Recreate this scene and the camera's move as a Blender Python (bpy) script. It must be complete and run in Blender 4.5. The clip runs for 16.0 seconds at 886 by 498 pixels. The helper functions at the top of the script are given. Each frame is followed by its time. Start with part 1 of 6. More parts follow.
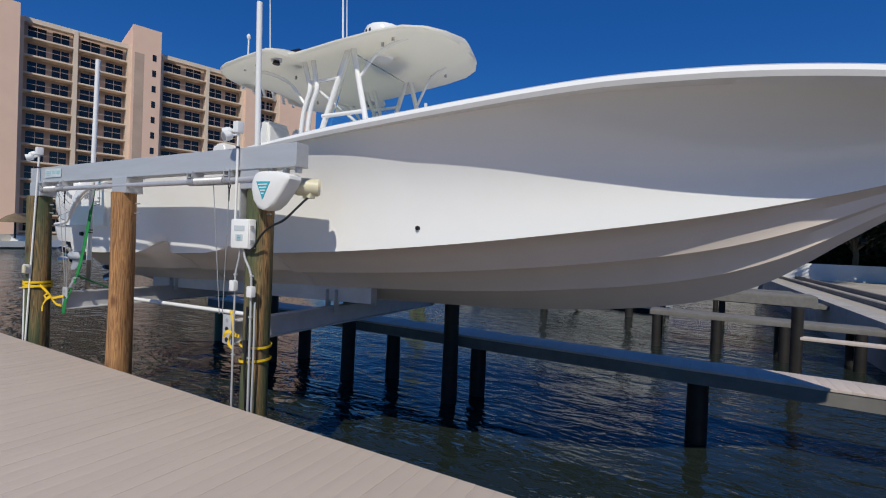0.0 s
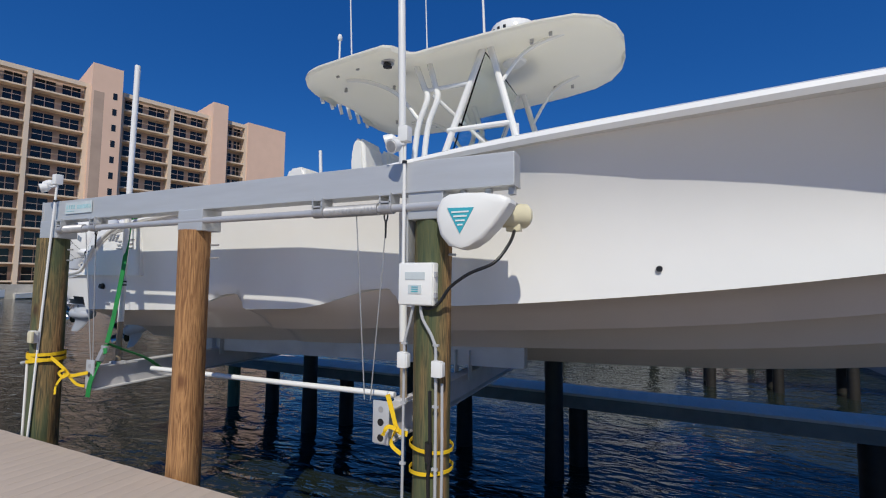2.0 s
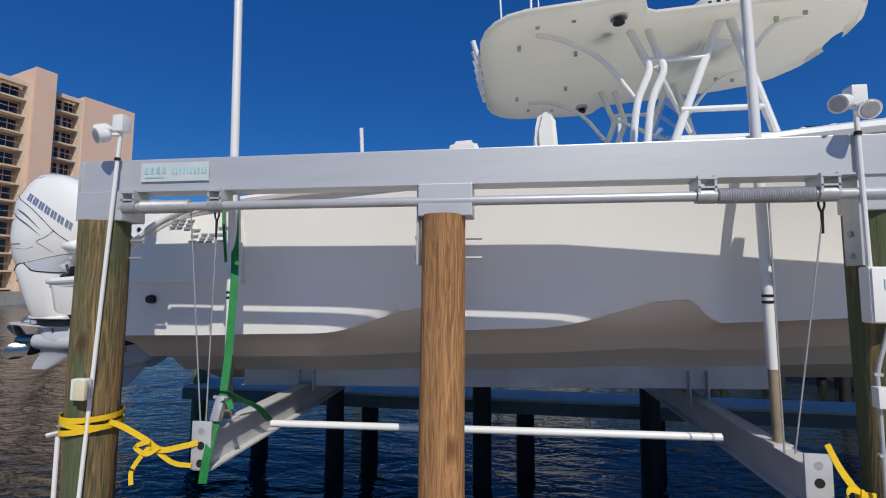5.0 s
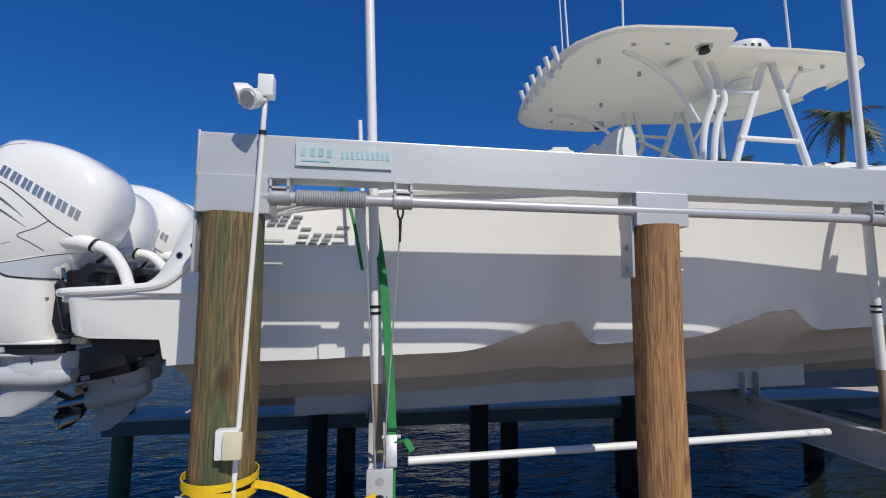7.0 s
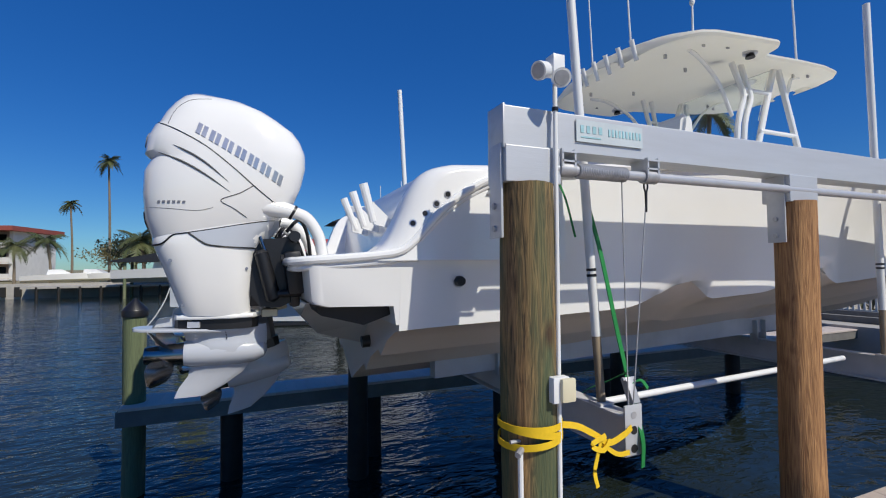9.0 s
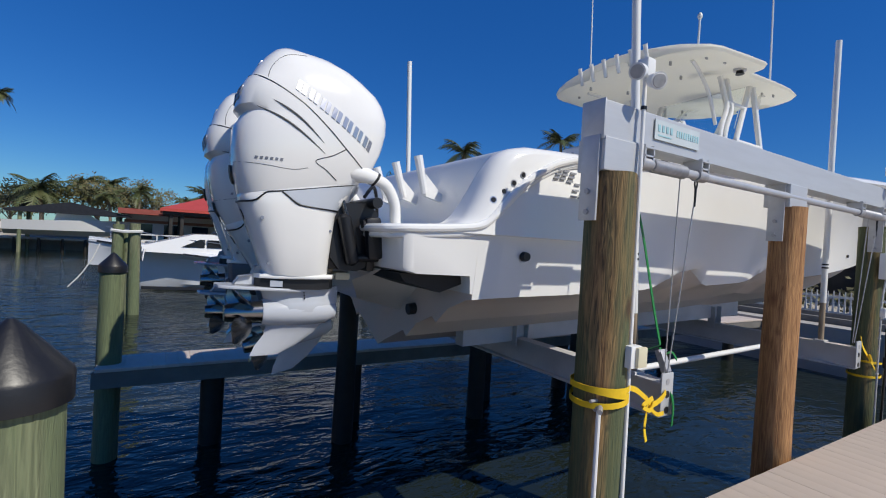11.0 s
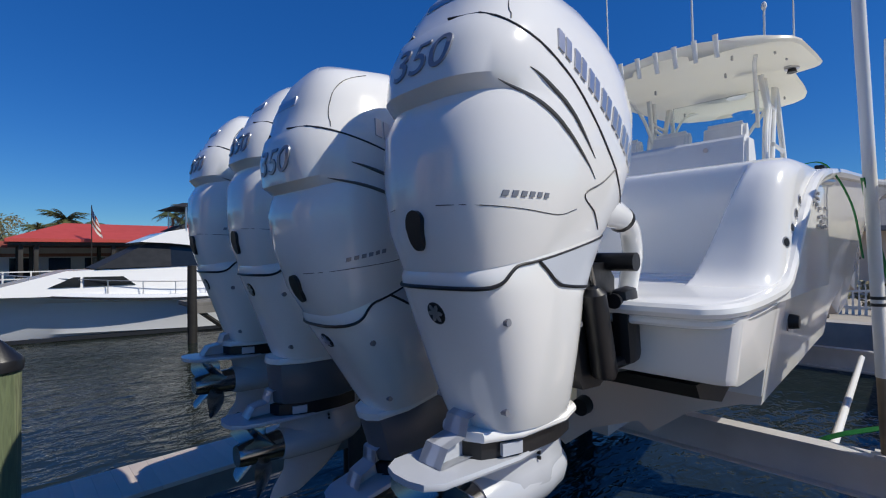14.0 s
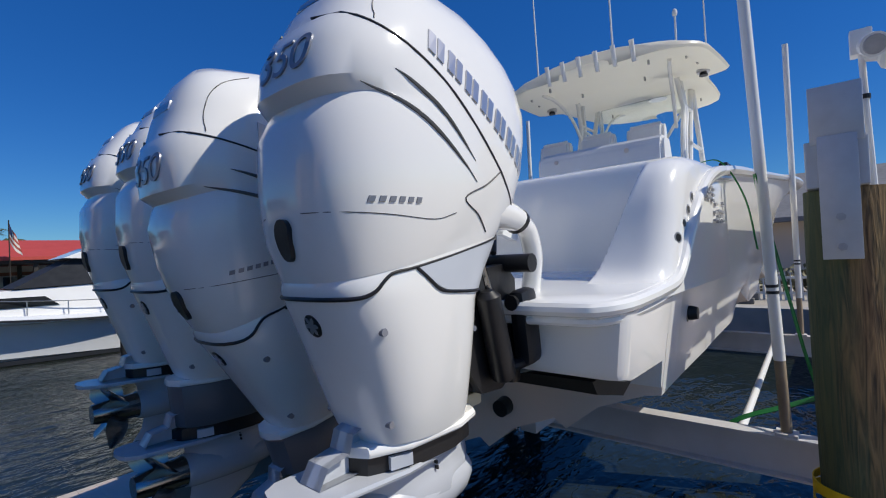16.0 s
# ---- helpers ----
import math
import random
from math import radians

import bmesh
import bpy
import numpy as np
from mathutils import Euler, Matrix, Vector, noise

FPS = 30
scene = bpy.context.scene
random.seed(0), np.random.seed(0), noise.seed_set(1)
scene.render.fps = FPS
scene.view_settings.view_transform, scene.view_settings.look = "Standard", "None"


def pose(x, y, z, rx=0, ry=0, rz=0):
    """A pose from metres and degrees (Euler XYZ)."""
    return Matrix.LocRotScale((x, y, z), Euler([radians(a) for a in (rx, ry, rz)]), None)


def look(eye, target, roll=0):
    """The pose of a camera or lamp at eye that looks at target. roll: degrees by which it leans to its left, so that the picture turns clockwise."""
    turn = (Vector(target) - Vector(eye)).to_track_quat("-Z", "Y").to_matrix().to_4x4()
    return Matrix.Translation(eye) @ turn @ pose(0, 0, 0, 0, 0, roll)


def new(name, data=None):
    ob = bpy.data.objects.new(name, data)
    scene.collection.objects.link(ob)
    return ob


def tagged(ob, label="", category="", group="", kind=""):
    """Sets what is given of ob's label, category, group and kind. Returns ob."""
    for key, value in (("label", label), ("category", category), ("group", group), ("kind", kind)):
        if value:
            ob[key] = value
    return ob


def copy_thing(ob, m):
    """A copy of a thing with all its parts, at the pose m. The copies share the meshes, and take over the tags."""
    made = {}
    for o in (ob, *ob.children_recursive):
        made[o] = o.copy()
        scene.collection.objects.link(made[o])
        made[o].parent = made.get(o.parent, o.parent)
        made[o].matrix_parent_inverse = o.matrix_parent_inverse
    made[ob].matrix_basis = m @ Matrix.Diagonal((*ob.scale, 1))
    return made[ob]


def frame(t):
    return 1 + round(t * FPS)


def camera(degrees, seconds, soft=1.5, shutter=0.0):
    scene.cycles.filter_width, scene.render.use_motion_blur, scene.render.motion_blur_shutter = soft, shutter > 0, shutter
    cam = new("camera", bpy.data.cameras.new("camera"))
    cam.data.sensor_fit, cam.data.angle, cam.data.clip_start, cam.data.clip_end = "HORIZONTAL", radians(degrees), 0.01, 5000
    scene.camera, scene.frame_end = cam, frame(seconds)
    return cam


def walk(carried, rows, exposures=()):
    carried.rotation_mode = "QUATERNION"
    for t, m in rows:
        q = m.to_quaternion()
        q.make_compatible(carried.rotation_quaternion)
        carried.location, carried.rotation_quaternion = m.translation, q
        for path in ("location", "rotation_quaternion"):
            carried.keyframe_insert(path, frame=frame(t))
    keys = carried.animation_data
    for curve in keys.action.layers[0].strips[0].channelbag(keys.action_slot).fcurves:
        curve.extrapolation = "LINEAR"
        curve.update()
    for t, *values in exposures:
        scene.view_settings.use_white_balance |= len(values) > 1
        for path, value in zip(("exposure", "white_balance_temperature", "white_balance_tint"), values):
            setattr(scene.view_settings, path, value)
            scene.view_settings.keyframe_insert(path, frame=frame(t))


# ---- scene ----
cam = camera(88.1, 16.0, soft=1.1)
METRES, EYE, TILT, LEAN, TURN = 13.6, 1.64, -1.3, -0.6, 29.0
ROWS = [
    (0.0, 0.0, 0.0, 0.0, -0.02, 0.6, -1.68),
    (0.5, -0.0319, 0.031, 0.002, -1.85, 1.86, -1.59),
    (1.0, -0.0674, 0.0513, 0.0053, -3.18, 3.57, -0.98),
    (1.5, -0.1068, 0.0777, 0.0059, -3.7, 4.75, -0.48),
    (2.0, -0.1494, 0.0999, 0.0066, -4.33, 5.24, 0.05),
    (2.5, -0.1867, 0.1244, 0.0066, -5.11, 5.54, 0.36),
    (3.0, -0.2271, 0.1458, 0.0082, -6.26, 5.72, 0.65),
    (3.5, -0.2666, 0.1629, 0.0089, -8.11, 5.32, 0.94),
    (6.0, -0.4227, 0.2795, 0.0159, -30.98, 6.16, 0.39),
    (6.5, -0.4511, 0.3032, 0.0179, -34.88, 6.34, 0.5),
    (7.0, -0.4843, 0.32, 0.0182, -37.86, 6.03, 0.85),
    (7.5, -0.5123, 0.3455, 0.0181, -41.15, 5.64, 1.38),
    (8.0, -0.5455, 0.3696, 0.0179, -44.3, 4.63, 2.02),
    (8.5, -0.5771, 0.3912, 0.0161, -47.74, 3.5, 2.31),
    (9.0, -0.6065, 0.4141, 0.0176, -51.59, 2.44, 1.97),
    (11.5, -0.65, 0.4822, 0.0162, -60.8, -1.23, -2.37),
    (12.0, -0.6364, 0.5129, 0.019, -60.48, -1.96, -2.27),
    (12.5, -0.6252, 0.5486, 0.0246, -64.04, -2.77, -1.5),
    (13.0, -0.6127, 0.5762, 0.028, -68.94, -2.31, -0.47),
    (13.5, -0.6056, 0.5997, 0.0349, -72.5, -0.91, 0.96),
    (14.0, -0.6143, 0.6122, 0.0391, -73.1, 0.41, 1.94),
    (14.5, -0.6222, 0.6142, 0.0396, -72.46, 0.88, 2.45),
    (15.0, -0.6229, 0.6142, 0.0399, -72.43, 1.1, 2.97),
    (15.5, -0.6194, 0.6091, 0.0405, -75.36, 1.2, 3.57),
    (16.0, -0.6076, 0.5978, 0.0391, -78.75, 0.5, 4.14),
]
walk(cam, [(t, pose(0, 0, EYE, TILT, LEAN, TURN) @ pose(METRES * x, METRES * y, METRES * z, 90 + pitch, roll, yaw)) for t, x, y, z, yaw, pitch, roll in ROWS],
     exposures=[(0.0, -0.16), (8.0, -0.12), (9.0, 0.02), (16.0, 0.04)])

# ---- world, sun ----
SUN_FROM = Vector((0.44, -1.0, 1.135)).normalized()
world = bpy.data.worlds.new("world")
scene.world = world
world.use_nodes = True
wn = world.node_tree.nodes
sky = wn.new("ShaderNodeTexSky")
sky.sky_type, sky.sun_disc = "NISHITA", False
sky.sun_elevation = math.asin(SUN_FROM.z)
sky.sun_rotation = math.atan2(SUN_FROM.x, SUN_FROM.y)
sky.air_density, sky.dust_density, sky.ozone_density = 1.0, 0.0, 2.5
deep = wn.new("ShaderNodeHueSaturation")
deep.inputs["Hue"].default_value, deep.inputs["Saturation"].default_value, deep.inputs["Value"].default_value = 0.506, 1.38, 1.0
blue = wn.new("ShaderNodeMix")
blue.data_type, blue.blend_type = "RGBA", "MULTIPLY"
blue.inputs[0].default_value, blue.inputs[7].default_value = 1.0, (0.47, 0.82, 1.12, 1)
world.node_tree.links.new(sky.outputs[0], deep.inputs["Color"])
world.node_tree.links.new(deep.outputs[0], blue.inputs[6])
even = wn.new("ShaderNodeMix")
even.data_type = "RGBA"
even.inputs[0].default_value, even.inputs[7].default_value = 0.35, (0.20, 1.25, 4.6, 1)
world.node_tree.links.new(blue.outputs[2], even.inputs[6])
world.node_tree.links.new(even.outputs[2], wn["Background"].inputs[0])
wn["Background"].inputs[1].default_value = 0.085
sun_data = bpy.data.lights.new("sun", "SUN")
sun_data.energy, sun_data.angle, sun_data.color = 3.8, radians(0.5), (1.0, 0.95, 0.84)
sun = new("sun", sun_data)
sun.matrix_world = look(SUN_FROM * 60, (0, 0, 0))
WATER = -1.25


# ---- materials ----
def mat(name, color, rough=0.5, metal=0.0, vary=0.12, scale=6.0, bump=0.0, bscale=40.0, coat=0.0, stretch=(1, 1, 1), color2=None, island=0.0):
    m = bpy.data.materials.new(name)
    m.use_nodes = True
    nt = m.node_tree
    n, l = nt.nodes, nt.links
    p = n["Principled BSDF"]
    p.inputs["Roughness"].default_value, p.inputs["Metallic"].default_value = rough, metal
    p.inputs["Coat Weight"].default_value = coat
    tc, mp = n.new("ShaderNodeTexCoord"), n.new("ShaderNodeMapping")
    mp.inputs["Scale"].default_value = stretch
    l.new(tc.outputs["Object"], mp.inputs[0])
    a, b = n.new("ShaderNodeTexNoise"), n.new("ShaderNodeTexNoise")
    for t, sc, d in ((a, scale, 4), (b, scale * 0.17, 3)):
        t.inputs["Scale"].default_value, t.inputs["Detail"].default_value = sc, d
        l.new(mp.outputs[0], t.inputs["Vector"])
    add = n.new("ShaderNodeMath")
    add.operation = "ADD"
    l.new(a.outputs[0], add.inputs[0]); l.new(b.outputs[0], add.inputs[1])
    ramp = n.new("ShaderNodeMapRange")
    ramp.inputs[1].default_value, ramp.inputs[2].default_value = 0.65, 1.35
    l.new(add.outputs[0], ramp.inputs[0])
    mix = n.new("ShaderNodeMix")
    mix.data_type = "RGBA"
    c2 = color2 or tuple(c * (1 - vary) for c in color)
    mix.inputs[6].default_value, mix.inputs[7].default_value = (*color, 1), (*c2, 1)
    l.new(ramp.outputs[0], mix.inputs[0])
    out = mix.outputs[2]
    if island:
        oi, hs = n.new("ShaderNodeObjectInfo"), n.new("ShaderNodeHueSaturation")
        mr = n.new("ShaderNodeMapRange")
        mr.inputs[3].default_value, mr.inputs[4].default_value = 1 - island, 1 + island
        l.new(oi.outputs["Random"], mr.inputs[0]); l.new(mr.outputs[0], hs.inputs["Value"]); l.new(out, hs.inputs["Color"])
        out = hs.outputs[0]
    l.new(out, p.inputs["Base Color"])
    rr = n.new("ShaderNodeMapRange")
    rr.inputs[3].default_value, rr.inputs[4].default_value = rough * 0.85, min(1, rough * 1.15)
    l.new(a.outputs[0], rr.inputs[0]); l.new(rr.outputs[0], p.inputs["Roughness"])
    if bump:
        c, bp = n.new("ShaderNodeTexNoise"), n.new("ShaderNodeBump")
        c.inputs["Scale"].default_value, c.inputs["Detail"].default_value = bscale, 6
        bp.inputs["Strength"].default_value, bp.inputs["Distance"].default_value = bump, 0.01
        l.new(mp.outputs[0], c.inputs["Vector"]); l.new(c.outputs[0], bp.inputs["Height"]); l.new(bp.outputs[0], p.inputs["Normal"])
    return m


GEL = mat("white_gelcoat", (0.86, 0.855, 0.83), 0.16, vary=0.03, scale=3, coat=0.3)
GELBOT = mat("cream_bottom_gelcoat", (0.80, 0.70, 0.61), 0.25, vary=0.08, scale=2)
GELDECK = mat("white_deck", (0.82, 0.82, 0.80), 0.45, vary=0.05, scale=5)
TOPUNDER = mat("hardtop_gelcoat", (0.84, 0.83, 0.78), 0.3, vary=0.05, scale=3)
COWL = mat("white_cowl_paint", (0.86, 0.85, 0.82), 0.13, vary=0.02, scale=4, coat=0.5)
# Blue-grey holding the apron's shade and reflection in its colour; stickers share it.
COWLGREY = mat("cowl_shade_grey", (0.52, 0.55, 0.60), 0.25, vary=0.05)
BLACK = mat("black_plastic", (0.012, 0.012, 0.014), 0.4, vary=0.3, scale=20, bump=0.1)
GEARPAINT = mat("silver_gearcase_paint", (0.53, 0.55, 0.59), 0.25, 0.0, vary=0.08, scale=9, coat=0.3)
DARKCHROME = mat("dark_chrome", (0.30, 0.31, 0.35), 0.36, 0.5, vary=0.15, scale=15)
CHROME = mat("chrome", (0.60, 0.60, 0.63), 0.3, 0.8, vary=0.15, scale=15)
STEEL = mat("propeller_steel", (0.36, 0.355, 0.35), 0.2, 1.0, vary=0.2, scale=14)
SPACER = mat("dark_grey_spacer_paint", (0.13, 0.135, 0.15), 0.35, vary=0.15, scale=7)
ALU = mat("brushed_aluminium", (0.60, 0.61, 0.62), 0.45, 0.35, vary=0.16, scale=5, stretch=(0.3, 3, 3), bump=0.05, bscale=60)
ALUDULL = mat("weathered_aluminium", (0.66, 0.65, 0.65), 0.5, 0.12, vary=0.25, scale=4, bump=0.08)
GALV = mat("galvanised_steel", (0.52, 0.52, 0.53), 0.5, 0.5, vary=0.3, scale=25, bump=0.1)
PVC = mat("white_pvc", (0.80, 0.80, 0.78), 0.35, vary=0.08, scale=4)
PVCDIRTY = mat("stained_pvc", (0.36, 0.28, 0.19), 0.7, vary=0.4, scale=9)
POLY = mat("white_cover_plastic", (0.85, 0.85, 0.82), 0.4, vary=0.06, scale=5)
CREAM = mat("cream_motor_paint", (0.72, 0.66, 0.46), 0.4, vary=0.12, scale=10)
TEAL = mat("teal_print", (0.05, 0.42, 0.52), 0.4, vary=0.1)
LABELBG = mat("pale_label", (0.60, 0.66, 0.67), 0.35, vary=0.15, scale=14)
FADED = mat("faded_teal_print", (0.40, 0.66, 0.70), 0.4, vary=0.3, scale=40)
GREEN = mat("green_webbing", (0.008, 0.22, 0.045), 0.7, vary=0.3, scale=30, bump=0.2, bscale=300)
YELLOW = mat("yellow_webbing", (0.85, 0.55, 0.01), 0.7, vary=0.2, scale=30, bump=0.2, bscale=300)
ROPE = mat("white_rope", (0.75, 0.74, 0.70), 0.8, vary=0.2, scale=60)
DECK = mat("grey_tan_decking", (0.60, 0.51, 0.44), 0.75, vary=0.14, scale=7, bump=0.12, bscale=90, island=0.05, stretch=(1, 0.25, 1))
DOCKBOARD = mat("tan_composite_decking", (0.54, 0.45, 0.375), 0.8, vary=0.12, scale=5, bump=0.1, bscale=110, island=0.025, stretch=(1, 0.3, 1))
CONC = mat("concrete", (0.48, 0.45, 0.40), 0.85, vary=0.3, scale=2.5, bump=0.25, bscale=25)
# Near-black wood; on lift and catwalk piles the shade is in this colour.
DARKWOOD = mat("dark_shade_wood", (0.025, 0.022, 0.018), 0.6, vary=0.5, scale=7, bump=0.3, bscale=18)
FRAMEWOOD = mat("grey_fascia_board", (0.20, 0.19, 0.17), 0.8, vary=0.3, scale=6, bump=0.2)
MARKGREY = mat("pale_grey_print", (0.34, 0.35, 0.38), 0.35, vary=0.1, scale=20)
SHAFT = mat("galvanised_shaft", (0.56, 0.57, 0.60), 0.4, 0.3, vary=0.2, scale=8)
SCREW = mat("screw_hole", (0.10, 0.10, 0.10), 0.4, vary=0.2)
LINE = mat("seam_line", (0.03, 0.03, 0.035), 0.4, vary=0.1)
# Near-black that stands for the shade inside the platform opening.
TUNNEL = mat("opening_shade", (0.02, 0.018, 0.016), 0.6, vary=0.3)
GLASSY = mat("dark_glass", (0.015, 0.02, 0.025), 0.08, vary=0.2)


def wood_mat(name, base, dark, green, greenamt):
    """A round timber pile: long grain, knots, weathered patches."""
    m = bpy.data.materials.new(name)
    m.use_nodes = True
    n, l = m.node_tree.nodes, m.node_tree.links
    p = n["Principled BSDF"]
    p.inputs["Roughness"].default_value = 0.8
    tc, mp = n.new("ShaderNodeTexCoord"), n.new("ShaderNodeMapping")
    mp.inputs["Scale"].default_value = (1, 1, 0.07)
    l.new(tc.outputs["Object"], mp.inputs[0])
    g = n.new("ShaderNodeTexNoise")
    g.inputs["Scale"].default_value, g.inputs["Detail"].default_value, g.inputs["Distortion"].default_value = 34, 9, 2.4
    l.new(mp.outputs[0], g.inputs["Vector"])
    r = n.new("ShaderNodeValToRGB")
    r.color_ramp.elements[0].position, r.color_ramp.elements[0].color = 0.34, (*dark, 1)
    r.color_ramp.elements[1].position, r.color_ramp.elements[1].color = 0.66, (*base, 1)
    l.new(g.outputs[0], r.inputs[0])
    mp2, b = n.new("ShaderNodeMapping"), n.new("ShaderNodeTexNoise")
    mp2.inputs["Scale"].default_value = (1, 1, 0.07)
    l.new(tc.outputs["Object"], mp2.inputs[0]); l.new(mp2.outputs[0], b.inputs["Vector"])
    b.inputs["Scale"].default_value, b.inputs["Detail"].default_value = 4.6, 5
    mr = n.new("ShaderNodeMapRange")
    mr.inputs[1].default_value, mr.inputs[2].default_value, mr.inputs[4].default_value = 0.62 - 0.3 * greenamt, 0.78 - 0.3 * greenamt, 0.92
    l.new(b.outputs[0], mr.inputs[0])
    gm = n.new("ShaderNodeMix")
    gm.data_type, gm.blend_type = "RGBA", "MIX"
    gg = n.new("ShaderNodeMix")
    gg.data_type, gg.blend_type, gg.inputs[0].default_value = "RGBA", "MULTIPLY", 0.6
    gg.inputs[6].default_value = (*green, 1)
    l.new(r.outputs[0], gg.inputs[7])
    l.new(mr.outputs[0], gm.inputs[0]); l.new(r.outputs[0], gm.inputs[6]); l.new(gg.outputs[2], gm.inputs[7])
    v, vr = n.new("ShaderNodeTexVoronoi"), n.new("ShaderNodeMapRange")
    mpv = n.new("ShaderNodeMapping")
    mpv.inputs["Scale"].default_value = (1, 1, 0.5)
    l.new(tc.outputs["Object"], mpv.inputs[0]); l.new(mpv.outputs[0], v.inputs["Vector"])
    v.inputs["Scale"].default_value = 3.4
    vr.inputs[1].default_value, vr.inputs[2].default_value, vr.inputs[3].default_value, vr.inputs[4].default_value = 0.05, 0.17, 0.85, 0.0
    l.new(v.outputs["Distance"], vr.inputs[0])
    km = n.new("ShaderNodeMix")
    km.data_type = "RGBA"
    km.inputs[7].default_value = (dark[0] * 0.7, dark[1] * 0.6, dark[2] * 0.6, 1)
    l.new(vr.outputs[0], km.inputs[0]); l.new(gm.outputs[2], km.inputs[6]); l.new(km.outputs[2], p.inputs["Base Color"])
    bp = n.new("ShaderNodeBump")
    bp.inputs["Strength"].default_value, bp.inputs["Distance"].default_value = 0.6, 0.012
    l.new(g.outputs[0], bp.inputs["Height"]); l.new(bp.outputs[0], p.inputs["Normal"])
    return m


PILE_GREEN = wood_mat("green_treated_pile", (0.44, 0.25, 0.10), (0.08, 0.04, 0.018), (0.12, 0.19, 0.10), 0.9)
PILE_BROWN = wood_mat("brown_timber_pile", (0.49, 0.26, 0.105), (0.20, 0.09, 0.035), (0.33, 0.20, 0.10), 0.4)
PILE_OLIVE = wood_mat("olive_weathered_pile", (0.30, 0.31, 0.18), (0.10, 0.10, 0.055), (0.24, 0.30, 0.17), 0.7)


def water_mat():
    m = bpy.data.materials.new("canal_water")
    m.use_nodes = True
    n, l = m.node_tree.nodes, m.node_tree.links
    p = n["Principled BSDF"]
    p.inputs["Base Color"].default_value = (0.014, 0.020, 0.016, 1)
    p.inputs["Roughness"].default_value, p.inputs["IOR"].default_value = 0.03, 1.34
    tc = n.new("ShaderNodeTexCoord")
    prev = None
    for sc, st, dist, rot, sx in ((2.2, 0.55, 0.10, 0.5, 0.45), (7.0, 0.6, 0.035, -0.3, 0.5), (0.45, 0.4, 0.25, 0.9, 0.6)):
        mp, t, b = n.new("ShaderNodeMapping"), n.new("ShaderNodeTexNoise"), n.new("ShaderNodeBump")
        mp.inputs["Rotation"].default_value, mp.inputs["Scale"].default_value = (0, 0, rot), (sx, 1, 1)
        l.new(tc.outputs["Object"], mp.inputs[0]); l.new(mp.outputs[0], t.inputs["Vector"])
        t.inputs["Scale"].default_value, t.inputs["Detail"].default_value, t.inputs["Distortion"].default_value = sc, 2.5, 0.6
        b.inputs["Strength"].default_value, b.inputs["Distance"].default_value = st, dist
        l.new(t.outputs[0], b.inputs["Height"])
        if prev:
            l.new(prev.outputs[0], b.inputs["Normal"])
        prev = b
    l.new(prev.outputs[0], p.inputs["Normal"])
    return m


WATERMAT = water_mat()


# ---- mesh helpers ----
def finish(name, bm, material, smooth=True):
    bmesh.ops.recalc_face_normals(bm, faces=bm.faces)
    me = bpy.data.meshes.new(name)
    bm.to_mesh(me)
    bm.free()
    me.materials.append(material)
    if smooth:
        for p in me.polygons:
            p.use_smooth = True
        me.set_sharp_from_angle(angle=radians(32))
    return me


def part(name, bm, material, parent=None, label="", smooth=True):
    ob = new(name, finish(name, bm, material, smooth) if isinstance(bm, bmesh.types.BMesh) else bm)
    if parent:
        ob.parent = parent
        if parent.type == "EMPTY":
            ob.matrix_parent_inverse = parent.matrix_basis.inverted()
    if label:
        ob["label"] = label
    return ob


def thing(name, base, label, category, group=""):
    e = new(name)
    e.empty_display_size = 0.1
    e.matrix_basis = Matrix.Translation(base)
    return tagged(e, label, category, group)


def box(bm, c, s, m=None, bevel=0.0):
    r = bmesh.ops.create_cube(bm, size=1.0)
    vs = r["verts"]
    for v in vs:
        v.co = Vector((v.co.x * s[0], v.co.y * s[1], v.co.z * s[2]))
    if bevel:
        es = list({e for v in vs for e in v.link_edges})
        g = bmesh.ops.bevel(bm, geom=es, offset=bevel, segments=2, affect="EDGES", profile=0.6)
        vs = list({v for f in g["faces"] for v in f.verts} | {v for v in vs if v.is_valid})
    for v in vs:
        v.co = (m @ v.co if m else v.co) + Vector(c)
    return bm


def nb():
    return bmesh.new()


def loft(bm, rings, cap=True, close=True):
    vr = [[bm.verts.new(p) for p in r] for r in rings]
    k = len(vr[0])
    for a, b in zip(vr, vr[1:]):
        for i in range(k if close else k - 1):
            j = (i + 1) % k
            bm.faces.new((a[i], a[j], b[j], b[i]))
    if cap:
        bm.faces.new(vr[0]); bm.faces.new(vr[-1])
    return bm


def tube(bm, pts, r, seg=10, cap=True):
    """A tube through points; r one radius or one for each point."""
    pts = [Vector(p) for p in pts]
    rs = r if isinstance(r, (list, tuple)) else [r] * len(pts)
    rings, side = [], None
    for i, p in enumerate(pts):
        d = (pts[min(i + 1, len(pts) - 1)] - pts[max(i - 1, 0)]).normalized()
        if side is None:
            side = d.orthogonal().normalized()
        side = (side - d * side.dot(d)).normalized()
        up = d.cross(side)
        rings.append([p + (side * math.cos(2 * math.pi * k / seg) + up * math.sin(2 * math.pi * k / seg)) * rs[i] for k in range(seg)])
    return loft(bm, rings, cap)


